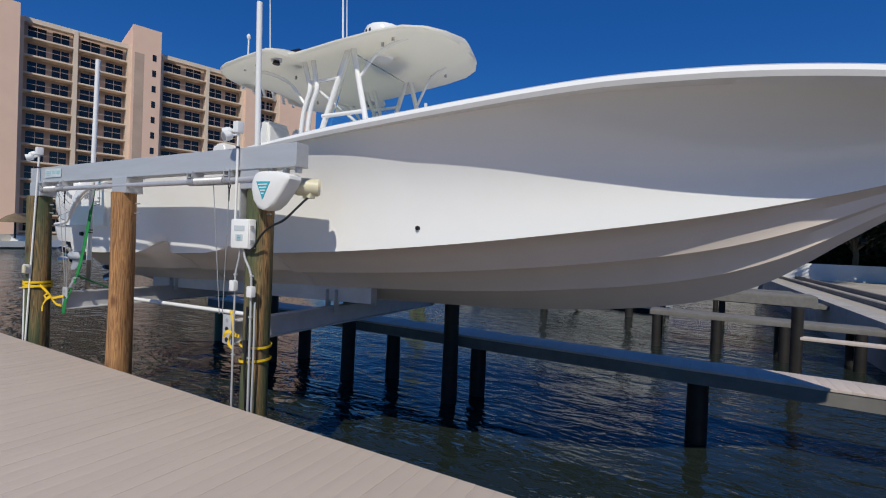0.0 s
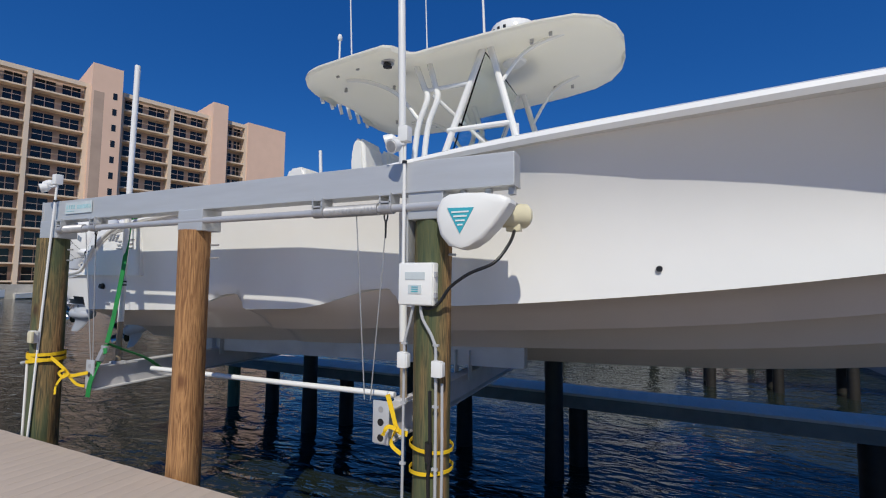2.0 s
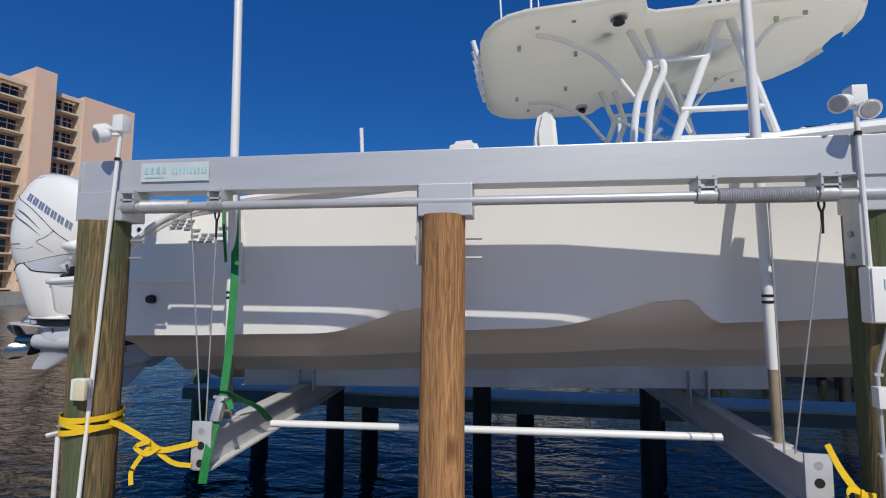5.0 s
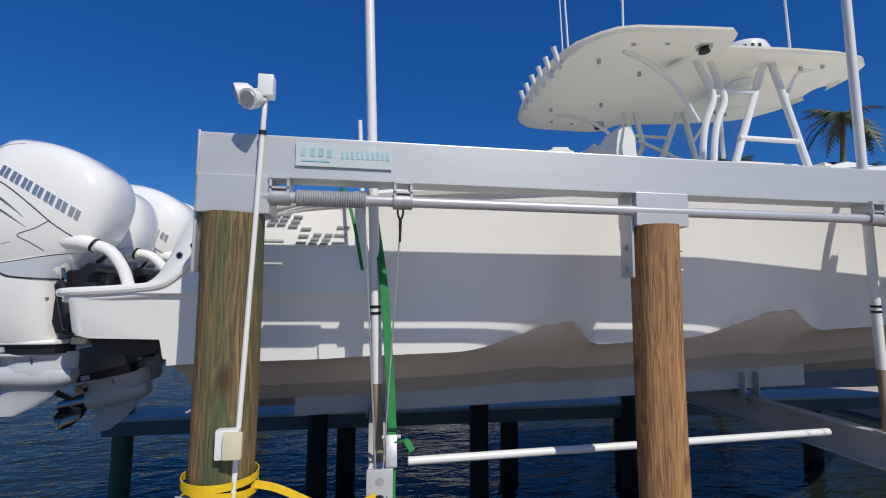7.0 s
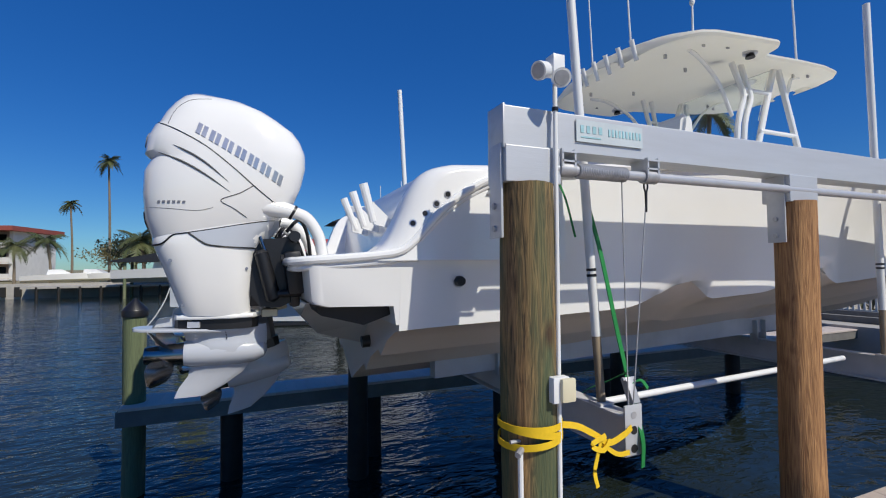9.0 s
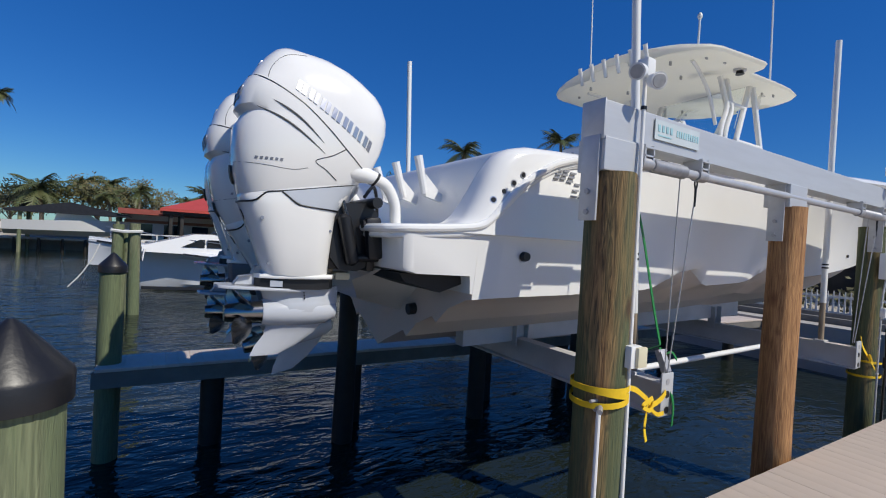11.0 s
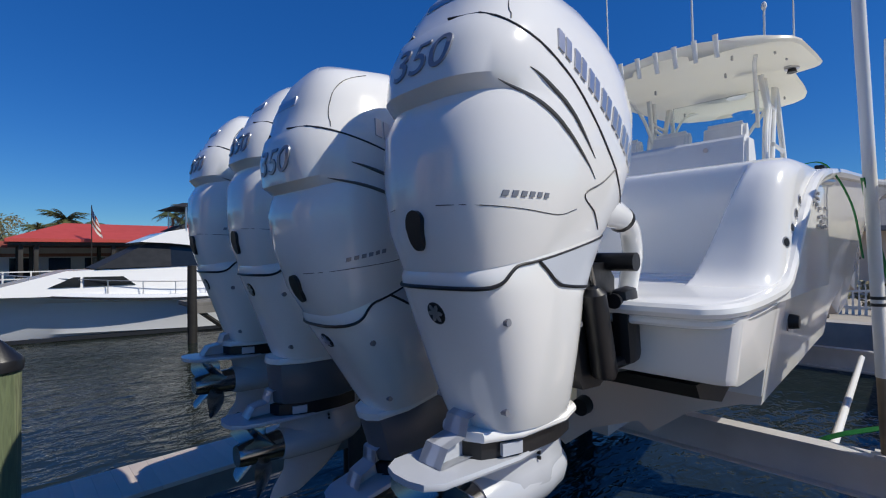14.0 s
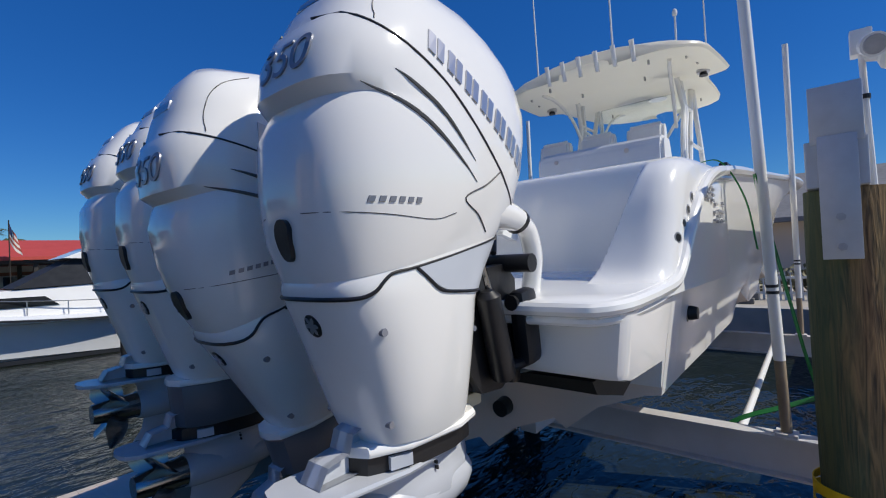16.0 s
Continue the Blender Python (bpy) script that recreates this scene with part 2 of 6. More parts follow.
def spline(pts, n=6):
    """Catmull-Rom points through pts."""
    P = [Vector(p) for p in pts]
    P = [P[0] * 2 - P[1]] + P + [P[-1] * 2 - P[-2]]
    out = []
    for i in range(1, len(P) - 2):
        a, b, c, d = P[i - 1:i + 3]
        for k in range(n):
            t = k / n
            out.append(0.5 * ((2 * b) + (c - a) * t + (2 * a - 5 * b + 4 * c - d) * t * t + (3 * b - a - 3 * c + d) * t ** 3))
    return out + [P[-2]]


def prism(bm, outline, axis, lo, hi):
    """A flat outline of (a, b) pairs drawn out along an axis; a, b are the other two axes in order."""
    def at(p, w):
        return {"x": (w, *p), "y": (p[0], w, p[1]), "z": (*p, w)}[axis]
    return loft(bm, [[at(p, lo) for p in outline], [at(p, hi) for p in outline]])


def ribbon(bm, pts, across, width, thick=0.004):
    """A flat strap along points, its width along the vector across."""
    w = Vector(across).normalized() * width / 2
    rings = []
    for i, p in enumerate([Vector(q) for q in pts]):
        d = (Vector(pts[min(i + 1, len(pts) - 1)]) - Vector(pts[max(i - 1, 0)])).normalized()
        nrm = d.cross(w).normalized() * thick / 2
        ww = nrm.cross(d).normalized() * width / 2
        rings.append([p + ww + nrm, p - ww + nrm, p - ww - nrm, p + ww - nrm])
    return loft(bm, rings)


def lerp_table(table, x):
    """Rows of numbers, the first the key: smooth values at x."""
    if x <= table[0][0]:
        return table[0][1:]
    for i in range(len(table) - 1):
        a, b = table[i], table[i + 1]
        if x <= b[0]:
            t = (x - a[0]) / (b[0] - a[0])
            p0, p3 = table[max(i - 1, 0)], table[min(i + 2, len(table) - 1)]
            out = []
            for k in range(1, len(a)):
                ma = (b[k] - p0[k]) / (b[0] - p0[0]) * (b[0] - a[0])
                mb = (p3[k] - a[k]) / (p3[0] - a[0]) * (b[0] - a[0])
                out.append((2 * t ** 3 - 3 * t * t + 1) * a[k] + (t ** 3 - 2 * t * t + t) * ma + (-2 * t ** 3 + 3 * t * t) * b[k] + (t ** 3 - t * t) * mb)
            return out
    return table[-1][1:]


# ---- water and ground ----
bm = nb()
bmesh.ops.create_grid(bm, x_segments=2, y_segments=2, size=2500)
for v in bm.verts:
    v.co.z = WATER
tagged(part("water", bm, WATERMAT), "dark blue rippled canal water", "water", kind="structure")

# ---- boat ----
CL = 5.17
HULL = [
    (-9.1, 1.555, 1.79, 1.48, 1.26, 0.66), (-8.93, 1.57, 1.93, 1.48, 1.268, 0.664), (-8.8, 1.575, 2.06, 1.48, 1.272, 0.668), (-8.62, 1.58, 2.18, 1.48, 1.277, 0.672), (-8.45, 1.585, 2.26, 1.48, 1.281, 0.676), (-8.2, 1.59, 2.325, 1.48, 1.286, 0.682), (-7.9, 1.60, 2.37, 1.48, 1.30, 0.69),
    (-7.0, 1.61, 2.45, 1.48, 1.33, 0.72), (-5.0, 1.66, 2.61, 1.46, 1.42, 0.79), (-3.5, 1.70, 2.73, 1.42, 1.50, 0.85),
    (-2.0, 1.73, 2.815, 1.32, 1.64, 0.91), (-0.8, 1.68, 2.883, 1.12, 1.80, 1.02), (0.0, 1.57, 2.89, 0.92, 1.93, 1.17), (0.6, 1.41, 2.882, 0.71, 2.06, 1.42),
    (1.2, 1.16, 2.868, 0.47, 2.21, 1.86), (1.8, 0.82, 2.855, 0.24, 2.40, 2.28), (2.3, 0.45, 2.84, 0.09, 2.56, 2.52), (2.72, 0.03, 2.83, 0.015, 2.72, 2.70)]
boat = thing("center_console_boat", (-4, CL, 0.7), "white fibreglass fishing boat with a hardtop, raised on a boat lift", "boat")


def vent(x):
    """How far the chine is scooped up at the two air inlets of the stepped bottom."""
    s = 0.0
    for lo, hi in ((-7.35, -6.30), (-5.70, -4.42)):
        if lo < x < hi:
            t = (x - lo) / (hi - lo)
            s = max(s, math.sin(math.pi / 2 * t / 0.84) ** 2.2 if t < 0.84 else 0.5 + 0.5 * math.cos(math.pi * (t - 0.84) / 0.16))
    return s


def hull_side(x, z):
    """Half breadth of the topsides."""
    hs, zs, hc, zc, zk = lerp_table(HULL, x)
    t = max(0, min(1, (z - zc) / max(0.01, zs - zc)))
    p = 1.0 + 2.1 * max(0, min(1, (x + 5.5) / 3.0))
    return hc + (hs - hc) * t ** p


def hull_section(x, sgn):
    hs, zs, hc, zc, zk = lerp_table(HULL, x)
    s = vent(x)
    out = []
    fade = max(0.0, min(1.0, (2.0 - x) / 1.0))
    st = 0.035 * fade
    hb, zb = hc - 0.10 * s - 0.07 * fade, zc + 0.02 * s
    for f, step in ((0.0, 0), (0.16, 0), (0.36, 0), (0.36, 1), (0.52, 0), (0.69, 0), (0.69, 1), (0.85, 0), (1.0, 0)):
        h = hb * f + (0.06 * fade if step else 0)
        z = zk + (zb - zk) * (f ** 0.95) - 0.012
        if step:
            z += 0.01 - 0.05 * fade
        out.append((h, z))
    out.append((hc - 0.16 * s, zc + 0.0 * s))
    if s > 0:
        out[-1] = (hc - 0.07 * s, zc + 0.16 * s)
    for k in range(1, 15):
        z = zc + (zs - 0.06 - zc) * k / 14
        z0 = z
        if s > 0:
            z = max(z, out[9][1] + 0.004 * k)
        out.append((hull_side(x, z0) - (0.07 * s * max(0, 1 - k / 3.0)), z))
    lip = max(0.0, min(1.0, (x + 8.6) / 0.5))
    roll = max(0.0, min(1.0, (x + 5.0) / 1.5)) * min(1.0, max(0.15, (2.7 - x) / 0.8))
    out.append((hs + 0.03 * lip, zs - 0.055 - 0.01 * roll))
    out.append((hs + 0.042 * lip + 0.008 * roll, zs - 0.03))
    out.append((hs + 0.036 * lip, zs - 0.008 + 0.016 * roll))
    out.append((hs - 0.005 * roll, zs + 0.03 * roll))
    return [(x, CL - sgn * h, z) for h, z in out]


xs = sorted(set([-9.1 + 0.06 * i for i in range(int(11.82 / 0.06) + 1)] + [2.72]))
for name, lo, hi, m, lab in (("hull", 9, 99, GEL, "glossy white topsides with flared bow"), ("hull_bottom", 0, 10, GELBOT, "cream-white stepped bottom with lifting strakes")):
    bm = nb()
    if name == "hull":
        for sgn in (1, -1):
            loft(bm, [hull_section(x, sgn)[9:] for x in xs], cap=False, close=False)
    else:
        loft(bm, [list(reversed(hull_section(x, 1)[:10])) + hull_section(x, -1)[1:10] for x in xs], cap=False, close=False)
        bm.faces.new([bm.verts.new(p) for p in list(reversed(hull_section(xs[0], 1)[:18])) + hull_section(xs[0], -1)[1:18]])
    bmesh.ops.remove_doubles(bm, verts=bm.verts, dist=0.0005)
    part(name, bm, m, boat, lab)

# gunwale, cockpit liner and deck
bm = nb()
rr = []
for x in [-8.75 + 0.15 * i for i in range(73)] + [2.3]:
    hs, zs, *_ = lerp_table(HULL, x)
    w = min(0.24, hs * 0.6)
    k = max(0, min(1, (x + 5.2) / 1.2))
    zf = (1.74 + 0.04 * (x + 9)) * (1 - k) + (zs - 0.03) * k
    rr.append([(x, CL - hs + 0.005, zs - 0.003), (x, CL - hs + w, zs + 0.012), (x, CL - hs + w + 0.01, zf), (x, CL + hs - w - 0.01, zf), (x, CL + hs - w, zs + 0.012), (x, CL + hs - 0.005, zs - 0.003)])
loft(bm, rr, cap=False, close=False)
part("deck_liner", bm, GELDECK, boat, "white cockpit liner and side decks")

# transom quarter and platform
AFT = [(-8.75, 2.33), (-8.88, 2.295), (-8.97, 2.23), (-9.04, 2.12), (-9.09, 2.0), (-9.14, 1.89), (-9.19, 1.81), (-9.25, 1.765), (-9.34, 1.742), (-9.34, 1.70)]
AFT = AFT[:1] + [(p.x, p.z) for p in spline([(x, 0, z) for x, z in AFT[:-1]], 5)][1:] + AFT[-1:]


def aft_ring(h, xfwd, sgn):
    """The after face at one breadth: bull-nosed at the side, hollowed between the quarters."""
    e = max(0.0, h - 1.45) / 0.132
    nose = 0.11 * (1 - math.sqrt(max(0.0, 1 - e ** 2.4)))
    out = [(xfwd, 2.372 if xfwd > -8 else 2.345), (-8.50, 2.345)]
    for x, z in AFT:
        k = max(0, min(1, (-8.55 - x) / 0.4))
        d = nose * k
        if 1.745 < z < 2.32:
            f = max(0.0, min(1.0, (1.27 + 0.31 * (z - 1.756) - h) / 0.05))
            hollow = f * f * (3 - 2 * f)
            d += hollow * max(0.0, -8.84 - x) * (0.72 if z > 1.78 else 0.5)
        out.append((x + d, z))
    out.append((xfwd, 1.70))
    lower = 0.05 * max(0, e) ** 4
    return [(x, CL - sgn * (h - 0.012 * max(0, min(1, (-8.5 - x) / 0.5))), z - (lower if z > 1.76 else 0)) for x, z in out]


bm = nb()
hh = [1.2 - 0.012 * k for k in range(9)] + [1.05, 0.9, 0.5, 0.0]
loft(bm, [aft_ring(h, -8.5, 1) for h in hh] + [aft_ring(h, -8.5, -1) for h in reversed(hh[:-1])])
part("transom", bm, GEL, boat, "white hollow-moulded transom wall")
for sgn in (1, -1):
    bm = nb()
    loft(bm, [aft_ring(h, -7.9, sgn) for h in [1.582, 1.579, 1.572, 1.56, 1.54, 1.51, 1.475] + [1.45 - 0.01 * k for k in range(26)]])
    part("quarter", bm, GEL, boat, "white rounded transom quarter")
EDGE = [(-7.8, 3.56, 2.345), (-8.2, 3.568, 2.305), (-8.45, 3.575, 2.25), (-8.62, 3.58, 2.175), (-8.80, 3.586, 2.055), (-8.93, 3.592, 1.925), (-9.03, 3.60, 1.815), (-9.13, 3.605, 1.752), (-9.30, 3.615, 1.728), (-9.52, 3.63, 1.712),
        (-9.64, 3.65, 1.705), (-9.71, 3.70, 1.70), (-9.74, 3.79, 1.70), (-9.75, 4.2, 1.70), (-9.755, CL, 1.70)]
EDGE += [(x, 2 * CL - y, z) for x, y, z in reversed(EDGE[:-1])]
bm = nb()
plan_ = [(x, y, z) for x, y, z in EDGE if z < 1.74]
plan_ = [(-9.0, plan_[0][1], 1.74)] + plan_ + [(-9.0, plan_[-1][1], 1.74)]
loft(bm, [[(x + 0.03, CL + (y - CL) * 0.985, z - 0.06) for x, y, z in plan_], [(x, y, z - 0.03) for x, y, z in plan_], [(x, y, z + 0.01) for x, y, z in plan_], [(x + 0.02, CL + (y - CL) * 0.99, z + 0.026) for x, y, z in plan_]])
part("swim_platform", bm, GEL, boat, "white platform with a rounded lip")
for dz, off, r in ((0.0, 0.0, 0.027), (-0.042, 0.018, 0.019)):
    bm = nb()
    path = spline([(x + off * (x < -9.65), CL + (y - CL) * (1 - off / 1.5), z + dz) for x, y, z in EDGE], 5)
    tube(bm, path, r, 10)
    part("rub_rail", bm, GEL, boat, "white moulded rub rail")
bm = nb()
rings = []
for o, s in ((0.0, 0.07), (0.004, 0.035), (0.02, 0.012), (0.06, 0.0), (1.4, 0.0)):
    rings.append([(x, 3.69 - (z - 1.27) * 0.144 + o, z) for x, z in ((-8.9, 1.70), (-9.66 + s, 1.68), (-9.64 + s, 1.47), (-9.62 + s, 1.445), (-9.57 + s, 1.43), (-9.14, 1.42), (-9.12, 1.30), (-8.9, 1.30))])
rings += [[(x, 2 * CL - y, z) for x, y, z in r] for r in reversed(rings)]
loft(bm, rings)
part("bracket", bm, GEL, boat, "white engine bracket box")
# Solid block, no hollow: its black colour supplies the opening's shade.
bm = nb()
prism(bm, [(-9.60, 1.425), (-9.56, 1.37), (-9.30, 1.30), (-9.12, 1.36), (-9.12, 1.41)], "y", 3.78, 4.40)
part("recess", bm, TUNNEL, boat, "black block painted as the dark of the opening under the platform")
bm = nb()
loft(bm, [[(-9.62, 4.05, 1.43), (-9.62, 6.29, 1.43), (-9.05, 6.5, 1.43), (-9.05, 3.85, 1.43)], [(-9.60, 4.6, 1.30), (-9.60, 5.74, 1.30), (-9.05, 5.9, 1.25), (-9.05, 4.44, 1.25)], [(-9.45, 4.85, 1.12), (-9.45, 5.5, 1.12), (-9.05, 5.6, 1.02), (-9.05, 4.74, 1.02)]])
part("bracket_keel", bm, GEL, boat, "white lower bracket hull")
# fittings along the quarter
for i in range(4):
    t = i / 3
    bm = nb()
    c = Vector((-8.80 - 0.23 * t, 3.596 + 0.014 * t * t, 2.12 - 0.19 * t))
    out = Vector((-0.35 * t * t, -1, 0.1 * t)).normalized()
    tube(bm, [c - out * 0.04, c + out * 0.004], 0.024, 14)
    o = part("rod_socket", bm, CHROME, boat, "round chrome drain fitting")
    bm = nb()
    tube(bm, [c, c + out * 0.0055], 0.017, 12)
    b2 = part("bore", bm, BLACK, o)
bm = nb()
tube(bm, [(-8.70, 3.70, 1.565), (-8.70, 3.64, 1.565), (-8.70, 3.615, 1.565)], [0.038, 0.035, 0.03], 14)
part("exhaust_outlet", bm, BLACK, boat, "black rubber exhaust flap")
bm = nb()
tube(bm, [(-8.70, 3.69, 1.565), (-8.70, 3.655, 1.565)], [0.046, 0.044], 16)
part("outlet_ring", bm, CHROME, boat)
bm = nb()
tube(bm, [(-2.40, 3.86, 1.78), (-2.40, 3.79, 1.78)], 0.022, 12)
part("drain_outlet", bm, BLACK, boat)
bm = nb()
tube(bm, [(-9.06, 4.48, 1.09), (-9.16, 4.48, 1.08)], [0.05, 0.045], 14)
part("drain_plug", bm, BLACK, boat)
# lettering of the maker as plain slanted strokes
bm = nb()
for x, z, w, h in ((-8.50, 2.16, 0.05, 0.055), (-8.44, 2.16, 0.05, 0.055), (-8.37, 2.15, 0.055, 0.06), (-8.32, 2.06, 0.06, 0.09), (-8.25, 2.04, 0.05, 0.06), (-8.18, 2.04, 0.05, 0.06), (-8.09, 2.07, 0.08, 0.10)):
    y = CL - 1.594
    for dz in (0, 0.5, 1):
        zz = z + h * (dz - 0.5)
        prism(bm, [(x - w / 2 + 0.03 * dz, zz), (x + w / 2 + 0.03 * dz, zz), (x + w / 2 + 0.03 * dz + 0.006, zz + 0.014), (x - w / 2 + 0.03 * dz + 0.006, zz + 0.014)], "y", y, y + 0.012)
part("maker_mark", bm, MARKGREY, boat, "grey slanted maker's mark")

# hardtop
TOPW = [(-6.13, 0.40), (-6.115, 0.75), (-6.06, 0.93), (-5.97, 1.06), (-5.86, 1.15), (-5.7, 1.20), (-5.2, 1.24), (-4.95, 1.25), (-4.84, 1.25), (-4.77, 1.20), (-4.70, 1.02), (-4.62, 0.975), (-4.4, 0.97), (-3.9, 0.96), (-3.4, 0.93), (-3.05, 0.86), (-2.85, 0.72), (-2.72, 0.48), (-2.67, 0.22)]
bm = nb()
rings = []
for i, (x, w) in enumerate(TOPW):
    zc = 3.965 - 0.03 * max(0, -5.0 - x) + 0.065 * max(0, x + 5.0)
    e = 0.035 if 0 < i < len(TOPW) - 1 else 0.02
    th = 1.0 - 0.45 * max(0.0, min(1.0, (x + 4.4) / 1.5))
    half = [(0, zc + 0.06 + 0.10 * th), (w * 0.5, zc + 0.045 + 0.095 * th), (w * 0.85, zc + 0.03 + 0.055 * th), (w - 0.02, zc + 0.02 + 0.015 * th), (w, zc + 0.0), (w - 0.02, zc - 0.026 * th), (w - 0.10, zc - 0.03 * th), (w * 0.72, zc + 0.02), (w * 0.55, zc + 0.045), (0, zc + 0.06)]
    rings.append([(x, CL - h, z) for h, z in half] + [(x, CL + h, z) for h, z in reversed(half[1:-1])])
loft(bm, rings)
top = part("hardtop", bm, TOPUNDER, boat, "cream-white moulded hardtop")


def pipe(name, pts, r, m, parent, label="", n=5, seg=10):
    bm = nb()
    tube(bm, spline(pts, n) if len(pts) > 2 else pts, r, seg)
    return part(name, bm, m, parent, label)


for s in (1, -1):
    def Y(h):
        return CL - s * h
    pipe("top_leg", [(-4.76, Y(0.66), 4.02), (-4.66, Y(0.68), 3.78), (-4.61, Y(0.69), 3.62), (-4.72, Y(0.69), 3.3), (-4.78, Y(0.69), 2.75)], 0.032, GEL, boat, "white tubular hardtop leg")
    pipe("top_leg", [(-4.60, Y(0.66), 4.02), (-4.52, Y(0.68), 3.75), (-4.49, Y(0.69), 3.60), (-4.60, Y(0.69), 3.3), (-4.66, Y(0.69), 2.75)], 0.032, GEL, boat)
    pipe("top_leg", [(-3.98, Y(0.66), 4.10), (-4.40, Y(0.69), 3.0), (-4.44, Y(0.69), 2.8)], 0.036, GEL, boat)
    pipe("top_leg", [(-3.92, Y(0.66), 4.10), (-3.62, Y(0.70), 3.05), (-3.56, Y(0.70), 2.85)], 0.036, GEL, boat)
    pipe("cross_rail", [(-4.36, Y(0.70), 3.24), (-3.66, Y(0.70), 3.24)], 0.026, GEL, boat)
    pipe("cross_rail", [(-4.62, Y(0.68), 3.72), (-4.13, Y(0.68), 3.72)], 0.022, GEL, boat)
    pipe("cross_rail", [(-4.55, Y(0.68), 3.66), (-4.1, Y(0.2), 3.2)], 0.022, GEL, boat)
    pipe("grab_rail", [(-3.80, Y(0.67), 3.66), (-3.62, Y(0.62), 3.92), (-3.45, Y(0.55), 4.06), (-3.2, Y(0.5), 4.14)], 0.02, GEL, boat)
    pipe("grab_rail", [(-4.72, Y(0.62), 3.4), (-5.0, Y(0.66), 3.75), (-5.35, Y(0.72), 3.93), (-5.6, Y(0.78), 3.97)], 0.022, GEL, boat)
    bm = nb()
    tube(bm, [(-4.93, Y(0.99), 3.98), (-4.93, Y(0.99), 3.942)], [0.075, 0.07], 14)
    o = part("spotlight", bm, CHROME, boat, "recessed chrome spotlight")
    bm = nb()
    tube(bm, [(-4.93, Y(0.99), 3.95), (-4.93, Y(0.99), 3.905)], [0.035, 0.05], 12)
    part("lens", bm, BLACK, o)
    for x, h in ((-5.6, 0.95), (-5.3, 1.0), (-5.75, 0.6), (-5.2, 0.4), (-3.5, 0.6), (-3.3, 0.66)):
        bm = nb()
        z = 3.965 - 0.03 * max(0, -5.0 - x) + 0.065 * max(0, x + 5.0)
        box(bm, (x, Y(h), z + 0.005), (0.035, 0.02, 0.05), bevel=0.004)
        part("hardtop_bolt", bm, GALV, boat)
# rod holders along the after edge
for i in range(6):
    y = CL - 0.56 + i * 0.195
    x = -6.15 - 0.02 * math.cos((i - 2.5) / 2.5)
    bm = nb()
    tube(bm, [(x + 0.035, y, 3.86), (x - 0.03, y, 4.06), (x - 0.033, y, 4.07)], [0.022, 0.026, 0.03], 12)
    part("rod_holder", bm, GEL, boat, "short white rod holder tube")
bm = nb()
tube(bm, [(-3.80, 4.99, 4.08), (-3.80, 4.99, 4.28), (-3.80, 4.99, 4.40), (-3.80, 4.99, 4.47), (-3.80, 4.99, 4.50)], [0.12, 0.27, 0.28, 0.25, 0.12], 24)
rad = part("radome", bm, GEL, boat, "white radar dome with a dark printed name")
for k in range(5):
    a = radians(205 + 15 * k)
    bm = nb()
    box(bm, (-3.80 + 0.279 * math.cos(a), 4.99 + 0.279 * math.sin(a), 4.375), (0.03, 0.008, 0.045), Matrix.Rotation(a + math.pi / 2, 3, "Z"))
    part("printed_bar", bm, BLACK, rad)
for x, y, h, r in ((-5.9, 4.9, 2.2, 0.012), (-5.4, 6.1, 2.6, 0.013), (-3.9, 4.3, 2.6, 0.013)):
    pipe("whip_antenna", [(x, y, 4.04), (x - 0.12, y, 4.15 + h)], [r, r * 0.5], PVC, boat, "thin white whip antenna", seg=7)
pipe("mast_light", [(-5.65, 4.3, 3.98), (-5.65, 4.3, 4.42)], 0.011, PVC, boat, "short white antenna stub")
bm = nb()
bmesh.ops.create_uvsphere(bm, u_segments=10, v_segments=8, radius=0.028)
for v in bm.verts:
    v.co = Vector((v.co.x, v.co.y, v.co.z * 1.6)) + Vector((-5.65, 4.3, 4.44))
part("antenna_tip", bm, PVC, boat)
bm = nb()
tube(bm, [(-4.95, 4.55, 4.03), (-4.95, 4.55, 4.18)], [0.05, 0.04], 12)
box(bm, (-4.95, 4.55, 4.20), (0.16, 0.10, 0.07), bevel=0.015)
part("camera_mount", bm, BLACK, boat, "dark camera on a chrome mount")

# console, windscreen, seats
bm = nb()
prism(bm, [(-4.6, 1.9), (-4.55, 2.95), (-4.35, 3.05), (-3.55, 3.05), (-3.35, 2.98), (-3.1, 2.85), (-2.9, 2.6), (-2.8, 1.9)], "y", CL - 0.62, CL + 0.62)
bmesh.ops.bevel(bm, geom=list(bm.edges), offset=0.04, segments=2, affect="EDGES")
part("console", bm, GEL, boat, "white helm console")
bm = nb()
prism(bm, [(-3.45, 3.06), (-3.2, 3.0), (-2.2, 2.96), (-1.4, 2.93), (-1.2, 2.8), (-1.2, 2.4), (-3.45, 2.4)], "y", CL - 0.75, CL + 0.75)
bmesh.ops.bevel(bm, geom=list(bm.edges), offset=0.05, segments=2, affect="EDGES")
part("coach_roof", bm, GEL, boat, "low white cabin top forward")
bm = nb()
prism(bm, [(-4.35, 3.06), (-4.33, 3.06), (-3.98, 4.06), (-4.0, 4.06)], "y", CL - 0.6, CL + 0.6)
gl = bpy.data.materials.new("clear_windscreen")
gl.use_nodes = True
gp = gl.node_tree.nodes["Principled BSDF"]
gp.inputs["Transmission Weight"].default_value, gp.inputs["Roughness"].default_value, gp.inputs["IOR"].default_value = 1.0, 0.03, 1.15
gp.inputs["Base Color"].default_value = (0.9, 0.95, 0.95, 1)
w = part("windscreen", bm, gl, boat, "clear acrylic windscreen")
w.visible_shadow = False
tn = TOPUNDER.node_tree
